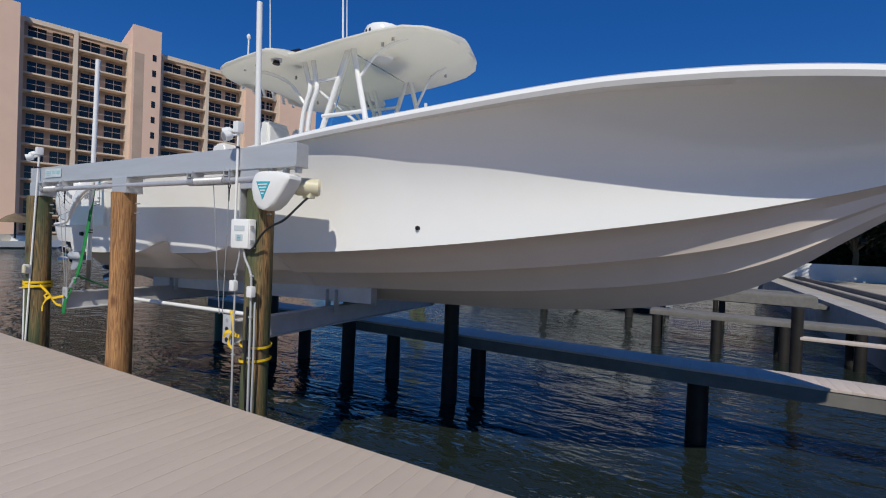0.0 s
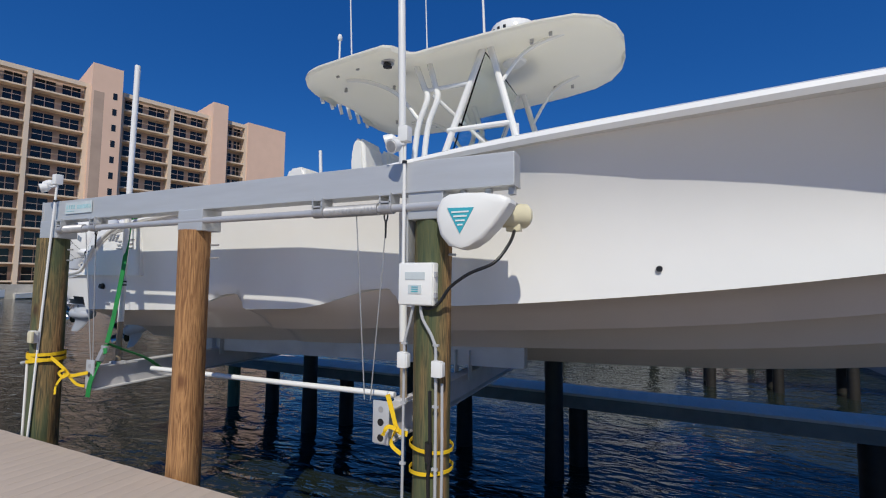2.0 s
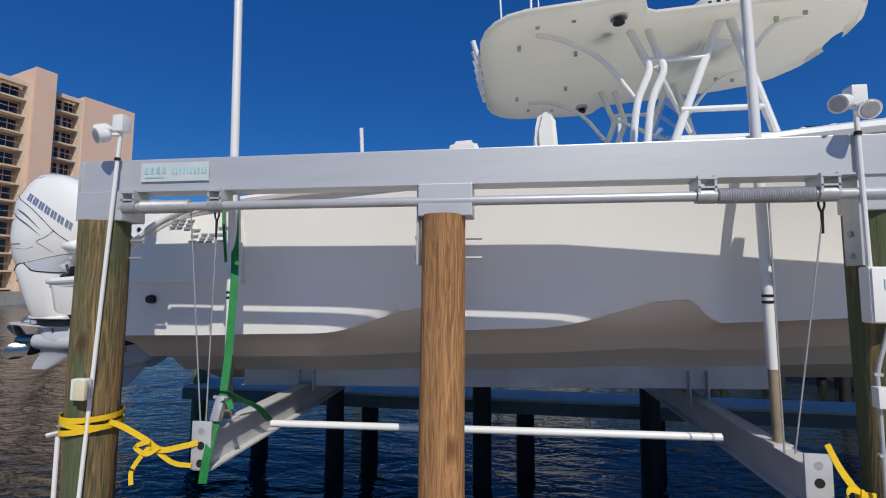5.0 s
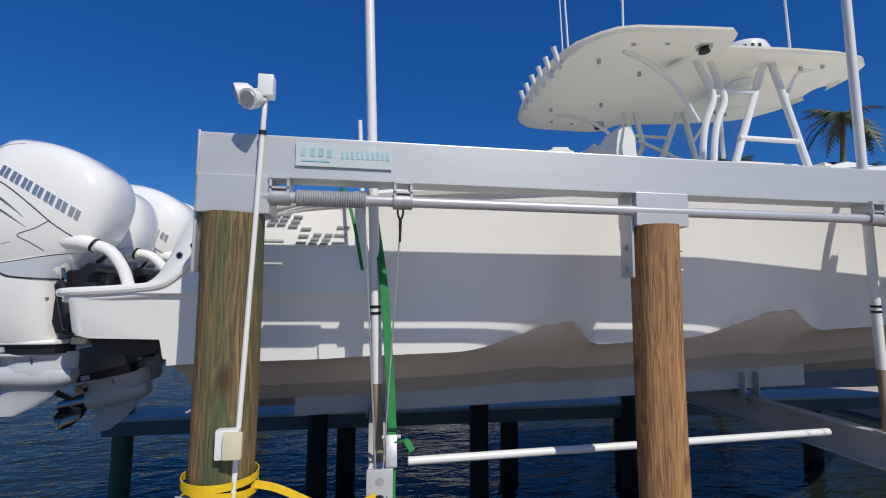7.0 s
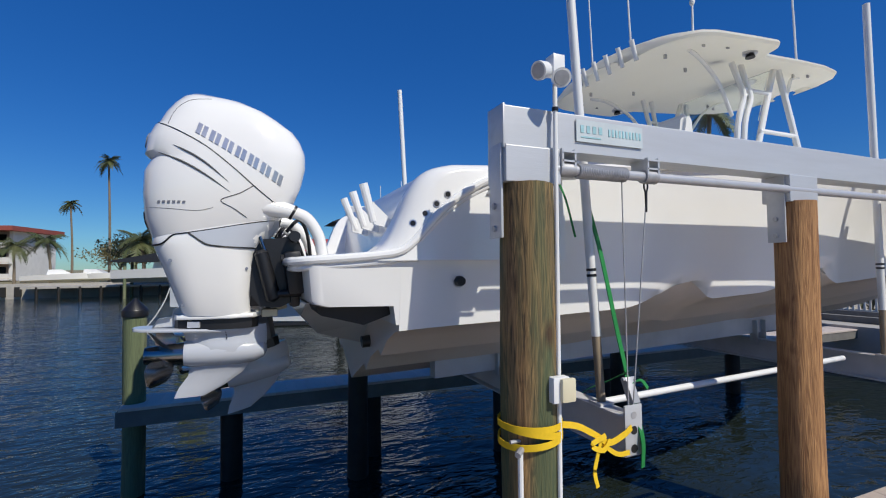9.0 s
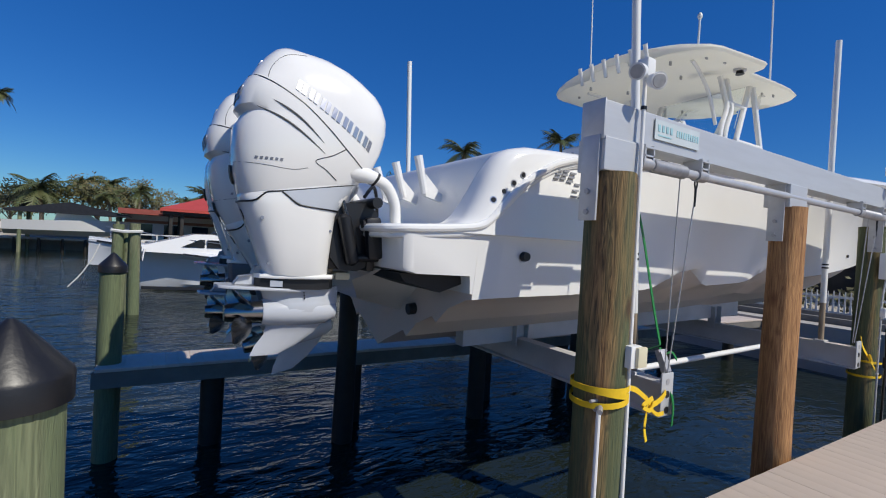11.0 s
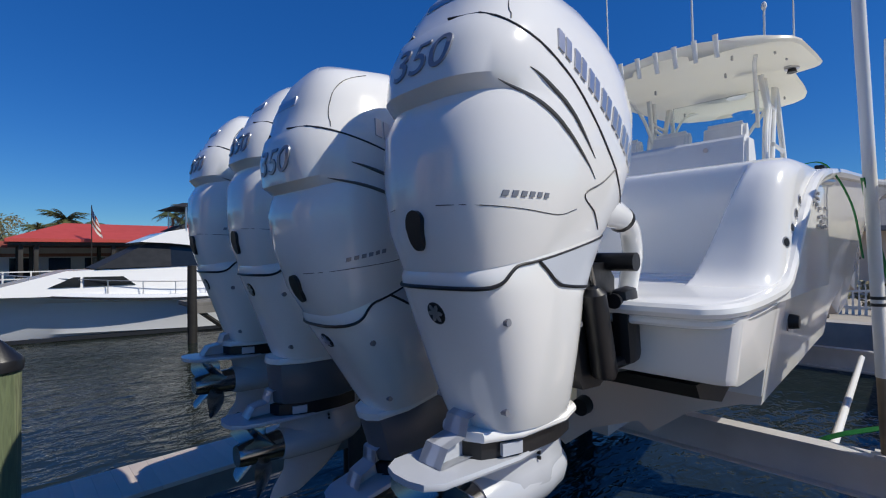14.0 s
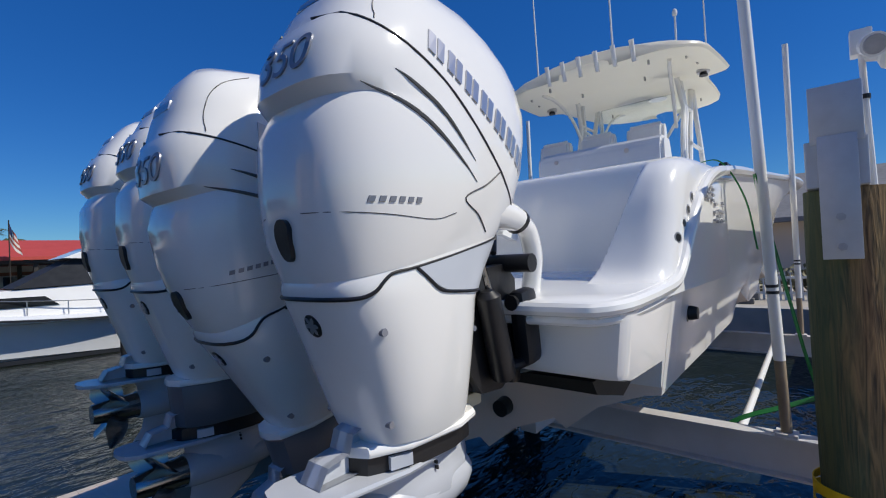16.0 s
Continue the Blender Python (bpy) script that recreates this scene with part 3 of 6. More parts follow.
tr_, mx = tn.nodes.new("ShaderNodeBsdfTranslucent"), tn.nodes.new("ShaderNodeMixShader")
tr_.inputs[0].default_value, mx.inputs[0].default_value = (0.94, 0.91, 0.80, 1), 0.5
tn.links.new(tn.nodes["Principled BSDF"].outputs[0], mx.inputs[1]); tn.links.new(tr_.outputs[0], mx.inputs[2])
tn.links.new(mx.outputs[0], tn.nodes["Material Output"].inputs[0])
CUSH = mat("white_vinyl", (0.78, 0.77, 0.74), 0.5, vary=0.06, scale=9, bump=0.08, bscale=60)
for y, w_ in ((4.70, 0.42), (5.27, 0.42), (5.84, 0.42)):
    bm = nb()
    prism(bm, [(-5.58, 2.45), (-5.62, 3.1), (-5.58, 3.30), (-5.50, 3.34), (-5.43, 3.26), (-5.36, 2.45)], "y", y - w_ / 2, y + w_ / 2)
    bmesh.ops.bevel(bm, geom=list(bm.edges), offset=0.04, segments=3, affect="EDGES")
    part("helm_seat", bm, CUSH, boat, "white vinyl helm seat back")
bm = nb()
prism(bm, [(-6.42, 2.1), (-6.40, 2.92), (-6.36, 2.99), (-6.15, 3.0), (-6.02, 2.7), (-5.9, 2.1)], "y", 4.30, 5.66)
bmesh.ops.bevel(bm, geom=list(bm.edges), offset=0.035, segments=3, affect="EDGES")
sb = part("mezzanine_seat", bm, CUSH, boat, "white padded mezzanine seat backrest")
for y in (4.65, 5.42):
    bm = nb()
    tube(bm, [(-6.36, y, 2.88), (-6.412, y, 2.88)], 0.024, 12)
    part("button", bm, CHROME, sb)
for k in range(3):
    bm = nb()
    y = 4.49 + k * 0.42
    tube(bm, [(-9.06 + 0.02 * k, y, 2.02), (-9.14, y, 2.32)], [0.03, 0.036], 10)
    prism(bm, [(-9.07, 2.18), (-8.9, 2.02), (-8.9, 1.96), (-9.06, 2.0)], "y", y - 0.02, y + 0.02)
    part("transom_rod_holder", bm, GEL, boat, "white angled rod holder on the transom")
for x in (-7.0, -6.85, -6.75):
    bm = nb()
    box(bm, (x, 3.72, 2.49), (0.10, 0.06, 0.06), bevel=0.01)
    part("deck_cleat", bm, BLACK, boat)

# ---- outboards ----
COWLR = [(-10.50, -9.77, 1.845, 1.985, 0.230), (-10.535, -9.70, 1.95, 2.07, 0.262), (-10.55, -9.65, 2.10, 2.19, 0.282), (-10.545, -9.62, 2.235, 2.31, 0.286), (-10.52, -9.62, 2.285, 2.36, 0.2855),
         (-10.505, -9.62, 2.31, 2.385, 0.285), (-10.54, -9.622, 2.345, 2.41, 0.283), (-10.53, -9.65, 2.44, 2.485, 0.274), (-10.495, -9.69, 2.515, 2.54, 0.260), (-10.475, -9.71, 2.53, 2.555, 0.256),
         (-10.44, -9.78, 2.60, 2.605, 0.238), (-10.395, -9.86, 2.665, 2.655, 0.208), (-10.35, -9.97, 2.715, 2.70, 0.165), (-10.30, -10.10, 2.75, 2.735, 0.09)]
PIV = Vector((-9.72, 4.18, 1.80))
LOWER = ("adapter", "sticker", "antiventilation_plate", "trim_fin", "gearcase_leg", "torpedo", "propeller", "blade", "depth_mark")


NS = 3.3  # squareness of the cowl sections


def oval(r, n=NS, seg=52):
    xa, xf, za, zf, hw = r
    xc, a = (xa + xf) / 2, (xf - xa) / 2
    out = []
    for k in range(seg):
        t = 2 * math.pi * k / seg
        c, s = math.cos(t), math.sin(t)
        x = xc + a * math.copysign(abs(c) ** (2 / n), c)
        y = hw * math.copysign(abs(s) ** (2 / n), s)
        if c < 0:
            y *= 1 - 0.05 * c * c
        f = (x - xa) / (xf - xa)
        out.append(Vector((x, PIV.y + y, za + (zf - za) * f)))
    return out


def cowl_y(x, z, rings=COWLR):
    """Half breadth of the cowl at a place on its side."""
    best = None
    vals = []
    for xa, xf, za, zf, hw in rings:
        f = min(1, max(0, (x - xa) / (xf - xa)))
        xc, a = (xa + xf) / 2, (xf - xa) / 2
        u = min(0.995, abs((x - xc) / a))
        c = u ** (NS / 2)
        y = hw * max(0.0, 1 - c * c) ** (1 / NS)
        if x < xc:
            y *= 1 - 0.05 * c * c
        vals.append((za + (zf - za) * f, y))
    for (z0, y0), (z1, y1) in zip(vals, vals[1:]):
        if z0 <= z <= z1:
            t = (z - z0) / max(1e-6, z1 - z0)
            return y0 + (y1 - y0) * t
    return vals[0][1] if z < vals[0][0] else vals[-1][1]


def aft_x(y, z, rings=COWLR):
    """Where the after face of the cowl stands, at an offset y from its middle plane."""
    vals = []
    for xa, xf, za, zf, hw in rings:
        vals.append((za, (xa + xf) / 2 - (xf - xa) / 2 * max(0.0, 1 - min(1, abs(y) / (0.97 * hw)) ** NS) ** (1 / NS)))
    for (z0, x0), (z1, x1) in zip(vals, vals[1:]):
        if z0 <= z <= z1:
            return x0 + (x1 - x0) * (z - z0) / max(1e-6, z1 - z0)
    return vals[0][1] if z < vals[0][0] else vals[-1][1]


def outboard(ext=0.0):
    """One motor on its pivot; ext lengthens the leg by a spacer under the midsection."""
    e = new("outboard_motor")
    tagged(e, "white four-stroke outboard motor with chrome lettering", "outboard motor", "row of four outboard motors on the transom")
    inv = Matrix.Translation(-PIV)

    def put(name, bm, m, label="", parent=None, smooth=True):
        low = Matrix.Translation((0, 0, -ext)) if name in LOWER else Matrix.Identity(4)
        bmesh.ops.transform(bm, matrix=inv @ low, verts=bm.verts)
        return part(name, bm, m, parent or e, label, smooth)

    bm = nb()
    rings = [oval(r) for r in COWLR]
    loft(bm, rings)
    cowl = put("cowl", bm, COWL, "glossy white cowl")
    bm = nb()
    MID = [(-10.34, -9.95, 1.385, 1.36, 0.150), (-10.365, -9.95, 1.45, 1.42, 0.172), (-10.41, -9.94, 1.58, 1.57, 0.20), (-10.455, -9.93, 1.70, 1.69, 0.218), (-10.495, -9.925, 1.80, 1.75, 0.226), (-10.502, -9.90, 1.828, 1.80, 0.228), (-10.50, -9.83, 1.840, 1.90, 0.2295), (-10.499, -9.772, 1.847, 1.986, 0.230)]
    loft(bm, [oval(r, NS - 0.1) for r in MID])
    put("midsection", bm, COWL, "glossy white midsection")
    for s in (1, -1):
        # zigzag seal line, its lower branch and the shade-coloured panel between them
        aft = [Vector((aft_x(y, 1.803, MID) - 0.001, PIV.y - s * y, 1.803)) for y in (0, 0.04, 0.08, 0.12)]
        for path, r0, r1, lead in (([(-10.465, 1.803), (-10.44, 1.807), (-10.415, 1.82), (-10.385, 1.85), (-10.36, 1.864), (-10.30, 1.873), (-10.15, 1.90), (-9.95, 1.94), (-9.82, 1.963)], 0.0062, 0.0028, aft), ([(-10.29, 1.872), (-10.25, 1.842), (-10.21, 1.812), (-10.17, 1.80), (-10.05, 1.79), (-9.93, 1.787)], 0.005, 0.0058, [])):
            sp = spline([(x, 0, z) for x, z in path], 5)
            pts = lead + [Vector((p.x, PIV.y - s * (cowl_y(p.x, p.z, MID) + 0.001), p.z)) for p in sp]
            bm = nb()
            tube(bm, pts, [r0 + (r1 - r0) * k / (len(pts) - 1) for k in range(len(pts))], 8)
            put("cowl_seal", bm, BLACK, "black rubber seal line")
        bm = nb()
        rows = []
        for k in range(19):
            x = -10.285 + 0.50 * k / 18
            hi_ = 1.873 + (x + 10.30) * 0.178
            lo_ = lerp_table([(-10.29, 1.870), (-10.17, 1.803), (-9.93, 1.79), (-9.80, 1.90), (-9.78, 1.93)], x)[0]
            rows.append([(x, PIV.y - s * (cowl_y(x, z, MID) + 0.003), z) for z in [lo_ + (hi_ - lo_) * j / 5 for j in range(6)]])
        loft(bm, rows, cap=False, close=False)
        put("apron", bm, COWLGREY, "lower cowl panel, its blue-grey shade painted on")
    for s in (1, -1):
        for x, z, rr in ((-10.386, 1.712, 0.011), (-10.326, 1.448, 0.011), (-9.98, 1.66, 0.009)):
            y = cowl_y(x, z, MID)
            bm = nb()
            tube(bm, [(x, PIV.y - s * (y - 0.02), z), (x, PIV.y - s * (y + 0.004), z)], rr, 10)
            put("screw", bm, DARKCHROME)
        # chrome letter blocks, product bar and gill slits
        for k in range(7):
            t0, t1 = (k + 0.07) / 7, (k + 0.83) / 7
            bm = nb()
            for (f0, f1, g0, g1) in ((0, 0.44, 0, 1), (0.58, 1.0, 0, 1)):
                q = []
                for f, g in ((f0, g0), (f1, g0), (f1, g1), (f0, g1)):
                    t = t0 + (t1 - t0) * f
                    x = -10.26 + 0.485 * t + 0.018 * g
                    z = 2.51 - 0.27 * t - 0.03 * t * t - 0.062 * (1 - g)
                    q.append((x, z))
                q = [(x, z + 0.012) for x, z in q]
                lo = [Vector((x, PIV.y - s * (cowl_y(x, z) - 0.004), z)) for x, z in q]
                hi = [Vector((x, PIV.y - s * (cowl_y(x, z) + 0.005), z)) for x, z in q]
                loft(bm, [lo, hi])
            put("chrome_block", bm, CHROME, "", cowl, False).matrix_parent_inverse = Matrix.Identity(4)
        for k in range(6):
            bm = nb()
            x0 = -10.45 + 0.026 * k
            q = [(x0, 2.040), (x0 + 0.015, 2.040), (x0 + 0.018, 2.054), (x0 + 0.003, 2.054)]
            loft(bm, [[Vector((x, PIV.y - s * (cowl_y(x, z) + d), z)) for x, z in q] for d in (-0.004, 0.003)])
            put("name_block", bm, DARKCHROME, "", cowl, False)
        for a, b in (((-10.45, 2.335), (-10.07, 2.115)), ((-10.37, 2.375), (-10.08, 2.175))):
            bm = nb()
            pts, rs = [], []
            for k in range(15):
                t = k / 14
                x, z = a[0] + (b[0] - a[0]) * t, a[1] + (b[1] - a[1]) * t + 0.022 * math.sin(math.pi * t)
                pts.append((x, PIV.y - s * (cowl_y(x, z) + 0.001), z)); rs.append(0.001 + 0.0055 * math.sin(math.pi * min(1, t ** 0.8)))
            tube(bm, pts, rs, 6)
            put("gill", bm, SCREW, "", cowl)
        for path, r in (([(-10.48, 2.53), (-10.36, 2.47), (-10.2, 2.38), (-10.05, 2.26), (-9.94, 2.16), (-9.84, 2.08), (-9.76, 2.02)], 0.0035), ([(-9.94, 2.16), (-10.02, 2.11), (-10.12, 2.065), (-10.05, 2.02), (-9.98, 1.97)], 0.0025),
                        ([(-10.545, 2.02), (-10.4, 2.01), (-10.25, 2.0), (-10.16, 2.02)], 0.0012), ([(-10.40, 2.505), (-10.38, 2.57), (-10.34, 2.63), (-10.28, 2.67), (-10.18, 2.69)], 0.0018)):
            bm = nb()
            sp = spline([(x, 0, z) for x, z in path], 5)
            tube(bm, [(p.x, PIV.y - s * (cowl_y(p.x, p.z) + 0.0005), p.z) for p in sp], r, 6)
            put("seam", bm, LINE, "", cowl)
    # after face: model number, tilt handle recess, crest
    bm = nb()
    q = [(0.033 * math.sin(a) * (1.0 if math.cos(a) > 0 else 0.86), 1.968 + (0.045 if math.cos(a) > 0 else 0.065) * math.copysign(abs(math.cos(a)) ** 0.7, math.cos(a))) for a in [2 * math.pi * k / 20 for k in range(20)]]
    loft(bm, [[(aft_x(y, z) + d, PIV.y + y, z) for y, z in q] for d in (0.02, -0.010, -0.013)])
    put("tilt_switch", bm, BLACK, "black rubber tilt switch")
    bm = nb()
    disc = [(math.cos(a), math.sin(a)) for a in [2 * math.pi * k / 24 for k in range(24)]]
    loft(bm, [[(aft_x(0.032 * f * c, 1.728 + 0.032 * f * d, MID) + o, PIV.y + 0.032 * f * c, 1.728 + 0.032 * f * d) for c, d in disc] for f, o in ((1.0, 0.01), (1.0, -0.003), (0.9, -0.005))])
    crest = put("crest", bm, BLACK, "round dark emblem")
    bm = nb()
    loft(bm, [[(aft_x(0.028 * f * c, 1.728 + 0.028 * f * d, MID) + o, PIV.y + 0.028 * f * c, 1.728 + 0.028 * f * d) for (c, d), f in zip(disc, [1, 0.8, 0.45, 0.8] * 6)] for o in (-0.003, -0.0065)])
    put("emblem_star", bm, CHROME, "", crest, False)
    cu = bpy.data.curves.new("number", "FONT")
    cu.body, cu.size, cu.extrude, cu.shear, cu.align_x = "350", 0.13, 0.006, 0.25, "CENTER"
    tmp = bpy.data.objects.new("number", cu)
    scene.collection.objects.link(tmp)
    me = bpy.data.meshes.new_from_object(tmp.evaluated_get(bpy.context.evaluated_depsgraph_get()))
    bpy.data.objects.remove(tmp)
    bm = nb()
    bm.from_mesh(me)
    for v in bm.verts:
        a, b, c = v.co
        y, z = -a * 1.15, 2.385 + b * 0.95
        v.co = Vector((aft_x(y, z) - c * 0.6 - 0.001, PIV.y + y, z))
    put("model_number", bm, DARKCHROME, "chrome number 350", cowl, False)
    bm = nb()
    box(bm, (0, 0, 0), (0.012, 0.14, 0.035), bevel=0.004)
    for v in bm.verts:
        v.co = Matrix.Rotation(radians(28), 3, "Y") @ v.co + Vector((-10.420, PIV.y, 2.625))
    put("name_plate", bm, CHROME, "small chrome name plate", cowl)
    # rigging hose and its boot
    bm = nb()
    tube(bm, [(-9.90, PIV.y - 0.18, 2.05), (-9.76, PIV.y - 0.19, 2.03), (-9.70, PIV.y - 0.19, 2.015)], [0.07, 0.05, 0.045], 14)
    put("hose_boot", bm, COWL)
    bm = nb()
    tube(bm, spline([(-9.71, PIV.y - 0.19, 2.02), (-9.62, PIV.y - 0.18, 1.98), (-9.55, PIV.y - 0.16, 1.88), (-9.52, PIV.y - 0.13, 1.77), (-9.51, PIV.y - 0.12, 1.70)], 6), 0.038, 12)
    put("rigging_hose", bm, COWL, "thick white rigging hose")
    bm = nb()
    tube(bm, [(-9.715, PIV.y - 0.19, 2.018), (-9.70, PIV.y - 0.19, 2.01)], 0.049, 14)
    put("hose_clamp", bm, BLACK)
    # clamp bracket, rams, steering cylinder
    bm = nb()
    for s in (1, -1):
        prism(bm, [(-9.95, 1.84), (-9.72, 1.86), (-9.655, 1.80), (-9.655, 1.52), (-9.70, 1.45), (-9.78, 1.41), (-9.90, 1.42), (-9.96, 1.50)], "y", PIV.y + s * 0.09, PIV.y + s * 0.135)
    box(bm, (-9.80, PIV.y, 1.78), (0.22, 0.22, 0.13), bevel=0.02)
    box(bm, (-9.69, PIV.y, 1.58), (0.06, 0.30, 0.34), bevel=0.02)
    box(bm, (-9.93, PIV.y, 1.60), (0.08, 0.20, 0.36), bevel=0.02)
    for dy in (-0.19, 0.19):
        tube(bm, [(-9.66, PIV.y + dy, 1.72), (-9.78, PIV.y + dy, 1.72)], 0.028, 10); tube(bm, [(-9.66, PIV.y + dy, 1.50), (-9.80, PIV.y + dy, 1.50)], 0.022, 10)
    put("clamp_bracket", bm, BLACK, "black clamp bracket")
    for s in (1, -1):
        bm = nb()
        box(bm, (-9.70, PIV.y + s * 0.20, 1.63), (0.11, 0.07, 0.28), Matrix.Rotation(-0.12, 3, "Y"), bevel=0.032)
        put("steering_cover", bm, BLACK, "rounded black cover beside the bracket")
    bm = nb()
    tube(bm, spline([(-9.74, PIV.y - 0.1, 1.90), (-9.66, PIV.y - 0.05, 1.98), (-9.60, PIV.y + 0.02, 1.90), (-9.57, PIV.y + 0.06, 1.72)], 5), 0.012, 8)
    put("fuel_line", bm, BLACK)
    for s in (1, -1):
        bm = nb()
        tube(bm, [(-9.90, PIV.y + s * 0.175, 1.775), (-9.895, PIV.y + s * 0.175, 1.755), (-9.83, PIV.y + s * 0.175, 1.50), (-9.822, PIV.y + s * 0.175, 1.47), (-9.815, PIV.y + s * 0.175, 1.455)], [0.022, 0.042, 0.046, 0.044, 0.02], 16)
        put("tilt_ram", bm, BLACK)
        bm = nb()
        tube(bm, [(-9.905, PIV.y + s * 0.165, 1.86), (-9.87, PIV.y + s * 0.165, 1.76)], 0.011, 8)
        put("ram_rod", bm, STEEL)
    bm = nb()
    tube(bm, [(-9.70, PIV.y - 0.24, 1.86), (-9.70, PIV.y + 0.24, 1.86)], 0.035, 12)
    put("steering_cylinder", bm, BLACK)
    bm = nb()
    box(bm, (-9.84, PIV.y, 1.37), (0.10, 0.10, 0.05), bevel=0.01)
    put("anode", bm, CREAM, "small pale zinc anode")
    # adapter plate, antiventilation plate, gearcase, skeg, propeller
    bm = nb()
    prof = [(-10.39, 0.03), (-10.365, 0.085), (-10.25, 0.14), (-10.05, 0.158), (-9.94, 0.13), (-9.90, 0.06)]
    out = [(x, PIV.y - h) for x, h in prof] + [(x, PIV.y + h) for x, h in reversed(prof)]
    loft(bm, [[(x, PIV.y + (y - PIV.y) * k, z) for x, y in out] for z, k in ((1.356, 0.97), (1.362, 1.0), (1.372, 1.0), (1.384, 0.93))])
    put("mid_flange", bm, COWL, "white flange under the midsection")
    if ext:
        bm = nb()
        loft(bm, [[(x * k - 10.15 * (1 - k), PIV.y + (y - PIV.y) * k, z) for x, y in out] for z, k in ((1.356, 0.93), (1.345, 0.96), (1.365 - ext, 0.90), (1.355 - ext, 0.86))])
        put("leg_spacer", bm, SPACER, "dark grey extension spacer under the midsection")
    bm = nb()
    prism(bm, [(x * 0.97 - 0.305, PIV.y + (y - PIV.y) * 0.8) for x, y in out], "z", 1.29, 1.356)
    ad = put("adapter", bm, BLACK, "dark recessed adapter housing")
    for s in (1, -1):
        bm = nb()
        box(bm, (-10.27, PIV.y + s * 0.106, 1.325), (0.07, 0.02, 0.036), Matrix.Rotation(s * 0.3, 3, "Z"))
        put("sticker", bm, COWLGREY, "small blue-grey service sticker", ad)
    bm = nb()
    prof = [(-10.60, 0.03), (-10.585, 0.075), (-10.54, 0.105), (-10.25, 0.125), (-10.02, 0.10), (-9.86, 0.02)]
    out = [(x, h) for x, h in prof] + [(x, -h) for x, h in reversed(prof)]
    loft(bm, [[(x, PIV.y + h * 0.97, 1.296 - 0.05 * (x + 10.58)) for x, h in out], [(x, PIV.y + h, 1.304 - 0.05 * (x + 10.58)) for x, h in out], [(x, PIV.y + h * 0.97, 1.314 - 0.05 * (x + 10.58)) for x, h in out]])
    put("antiventilation_plate", bm, GEARPAINT, "white antiventilation plate")
    bm = nb()
    loft(bm, [[(x, PIV.y + k * h, z) for x, z in ((-10.50, 1.312), (-10.47, 1.36), (-10.40, 1.372), (-10.385, 1.42), (-10.33, 1.435), (-10.30, 1.42), (-10.24, 1.31))] for k, h in ((-1, 0.016), (-1, 0.045), (1, 0.045), (1, 0.016))])
    put("trim_fin", bm, GEARPAINT, "white fin block over the plate")
    for s in (1, -1):
        for k in range(4):
            bm = nb()
            box(bm, (-10.10 + 0.003 * k, PIV.y + s * 0.0815, 1.285 - 0.018 * k), (0.006, 0.012, 0.010))
            put("depth_mark", bm, BLACK, "", None, False)
    bm = nb()
    ring = []
    for z, xa, xf, h in ((1.30, -10.36, -9.86, 0.085), (1.25, -10.33, -9.855, 0.07), (1.20, -10.32, -9.855, 0.085), (1.15, -10.32, -9.86, 0.093), (1.10, -10.31, -9.90, 0.08), (1.06, -10.30, -9.95, 0.04), (1.0, -10.31, -10.0, 0.022), (0.93, -10.36, -10.10, 0.014), (0.87, -10.385, -10.22, 0.007)):
        sec = [(0, 0.0), (0.1, 0.6), (0.3, 0.95), (0.6, 1), (0.85, 0.75), (0.96, 0.35), (1, 0)]
        half = [(xa + (xf - xa) * f, h * k) for f, k in sec]
        ring.append([(x, PIV.y - k, z) for x, k in half] + [(x, PIV.y + k, z) for x, k in reversed(half[1:-1])])
    loft(bm, ring)
    put("gearcase_leg", bm, GEARPAINT, "silver-white gearcase leg and skeg")
    bm = nb()
    tube(bm, [(-10.33, PIV.y, 1.14), (-10.30, PIV.y, 1.14), (-10.15, PIV.y, 1.14), (-10.02, PIV.y, 1.14), (-9.93, PIV.y, 1.14), (-9.875, PIV.y, 1.14), (-9.855, PIV.y, 1.14)], [0.076, 0.084, 0.092, 0.092, 0.08, 0.055, 0.02], 20)
    put("torpedo", bm, GEARPAINT)
    bm = nb()
    tube(bm, [(-10.33, PIV.y, 1.14), (-10.40, PIV.y, 1.14), (-10.52, PIV.y, 1.14), (-10.54, PIV.y, 1.14)], [0.07, 0.064, 0.055, 0.05], 20)
    prop = put("propeller", bm, STEEL, "polished steel propeller")
    for k in range(4):
        bm = nb()
        a = math.pi * k / 2 + 0.6
        rings = []
        for j in range(8):
            r = 0.055 + 0.155 * j / 7
            ch = (0.08 + 0.085 * math.sin(math.pi * j / 8)) * (0.3 if j == 7 else 0.75 if j == 6 else 1)
            pit = radians(52 - 22 * j / 7)
            c = Vector((-10.42 - 0.075 * (j / 7) ** 1.3, 0, 0))
            row = []
            for f, th in ((-0.5, 0), (-0.2, 0.006), (0.2, 0.006), (0.5, 0), (0.2, -0.002), (-0.2, -0.002)):
                ang = a + f * ch * math.cos(pit) / r + 0.25 * j / 7
                row.append(Vector((c.x + f * ch * math.sin(pit) + th, PIV.y + r * math.cos(ang), 1.14 + r * math.sin(ang))))
            rings.append(row)
        loft(bm, rings)
        put("blade", bm, STEEL, "", prop)
    return e


motor = outboard()
motor.matrix_basis = Matrix.Translation(PIV)
long_motor = outboard(0.20)
long_motor.matrix_basis = pose(PIV.x, 4.84, PIV.z, 0, -13.0, 0)
copy_thing(long_motor, pose(PIV.x, 5.50, PIV.z, 0, 0, 0))
copy_thing(motor, pose(PIV.x, 6.16, PIV.z, 0, 0, 0))

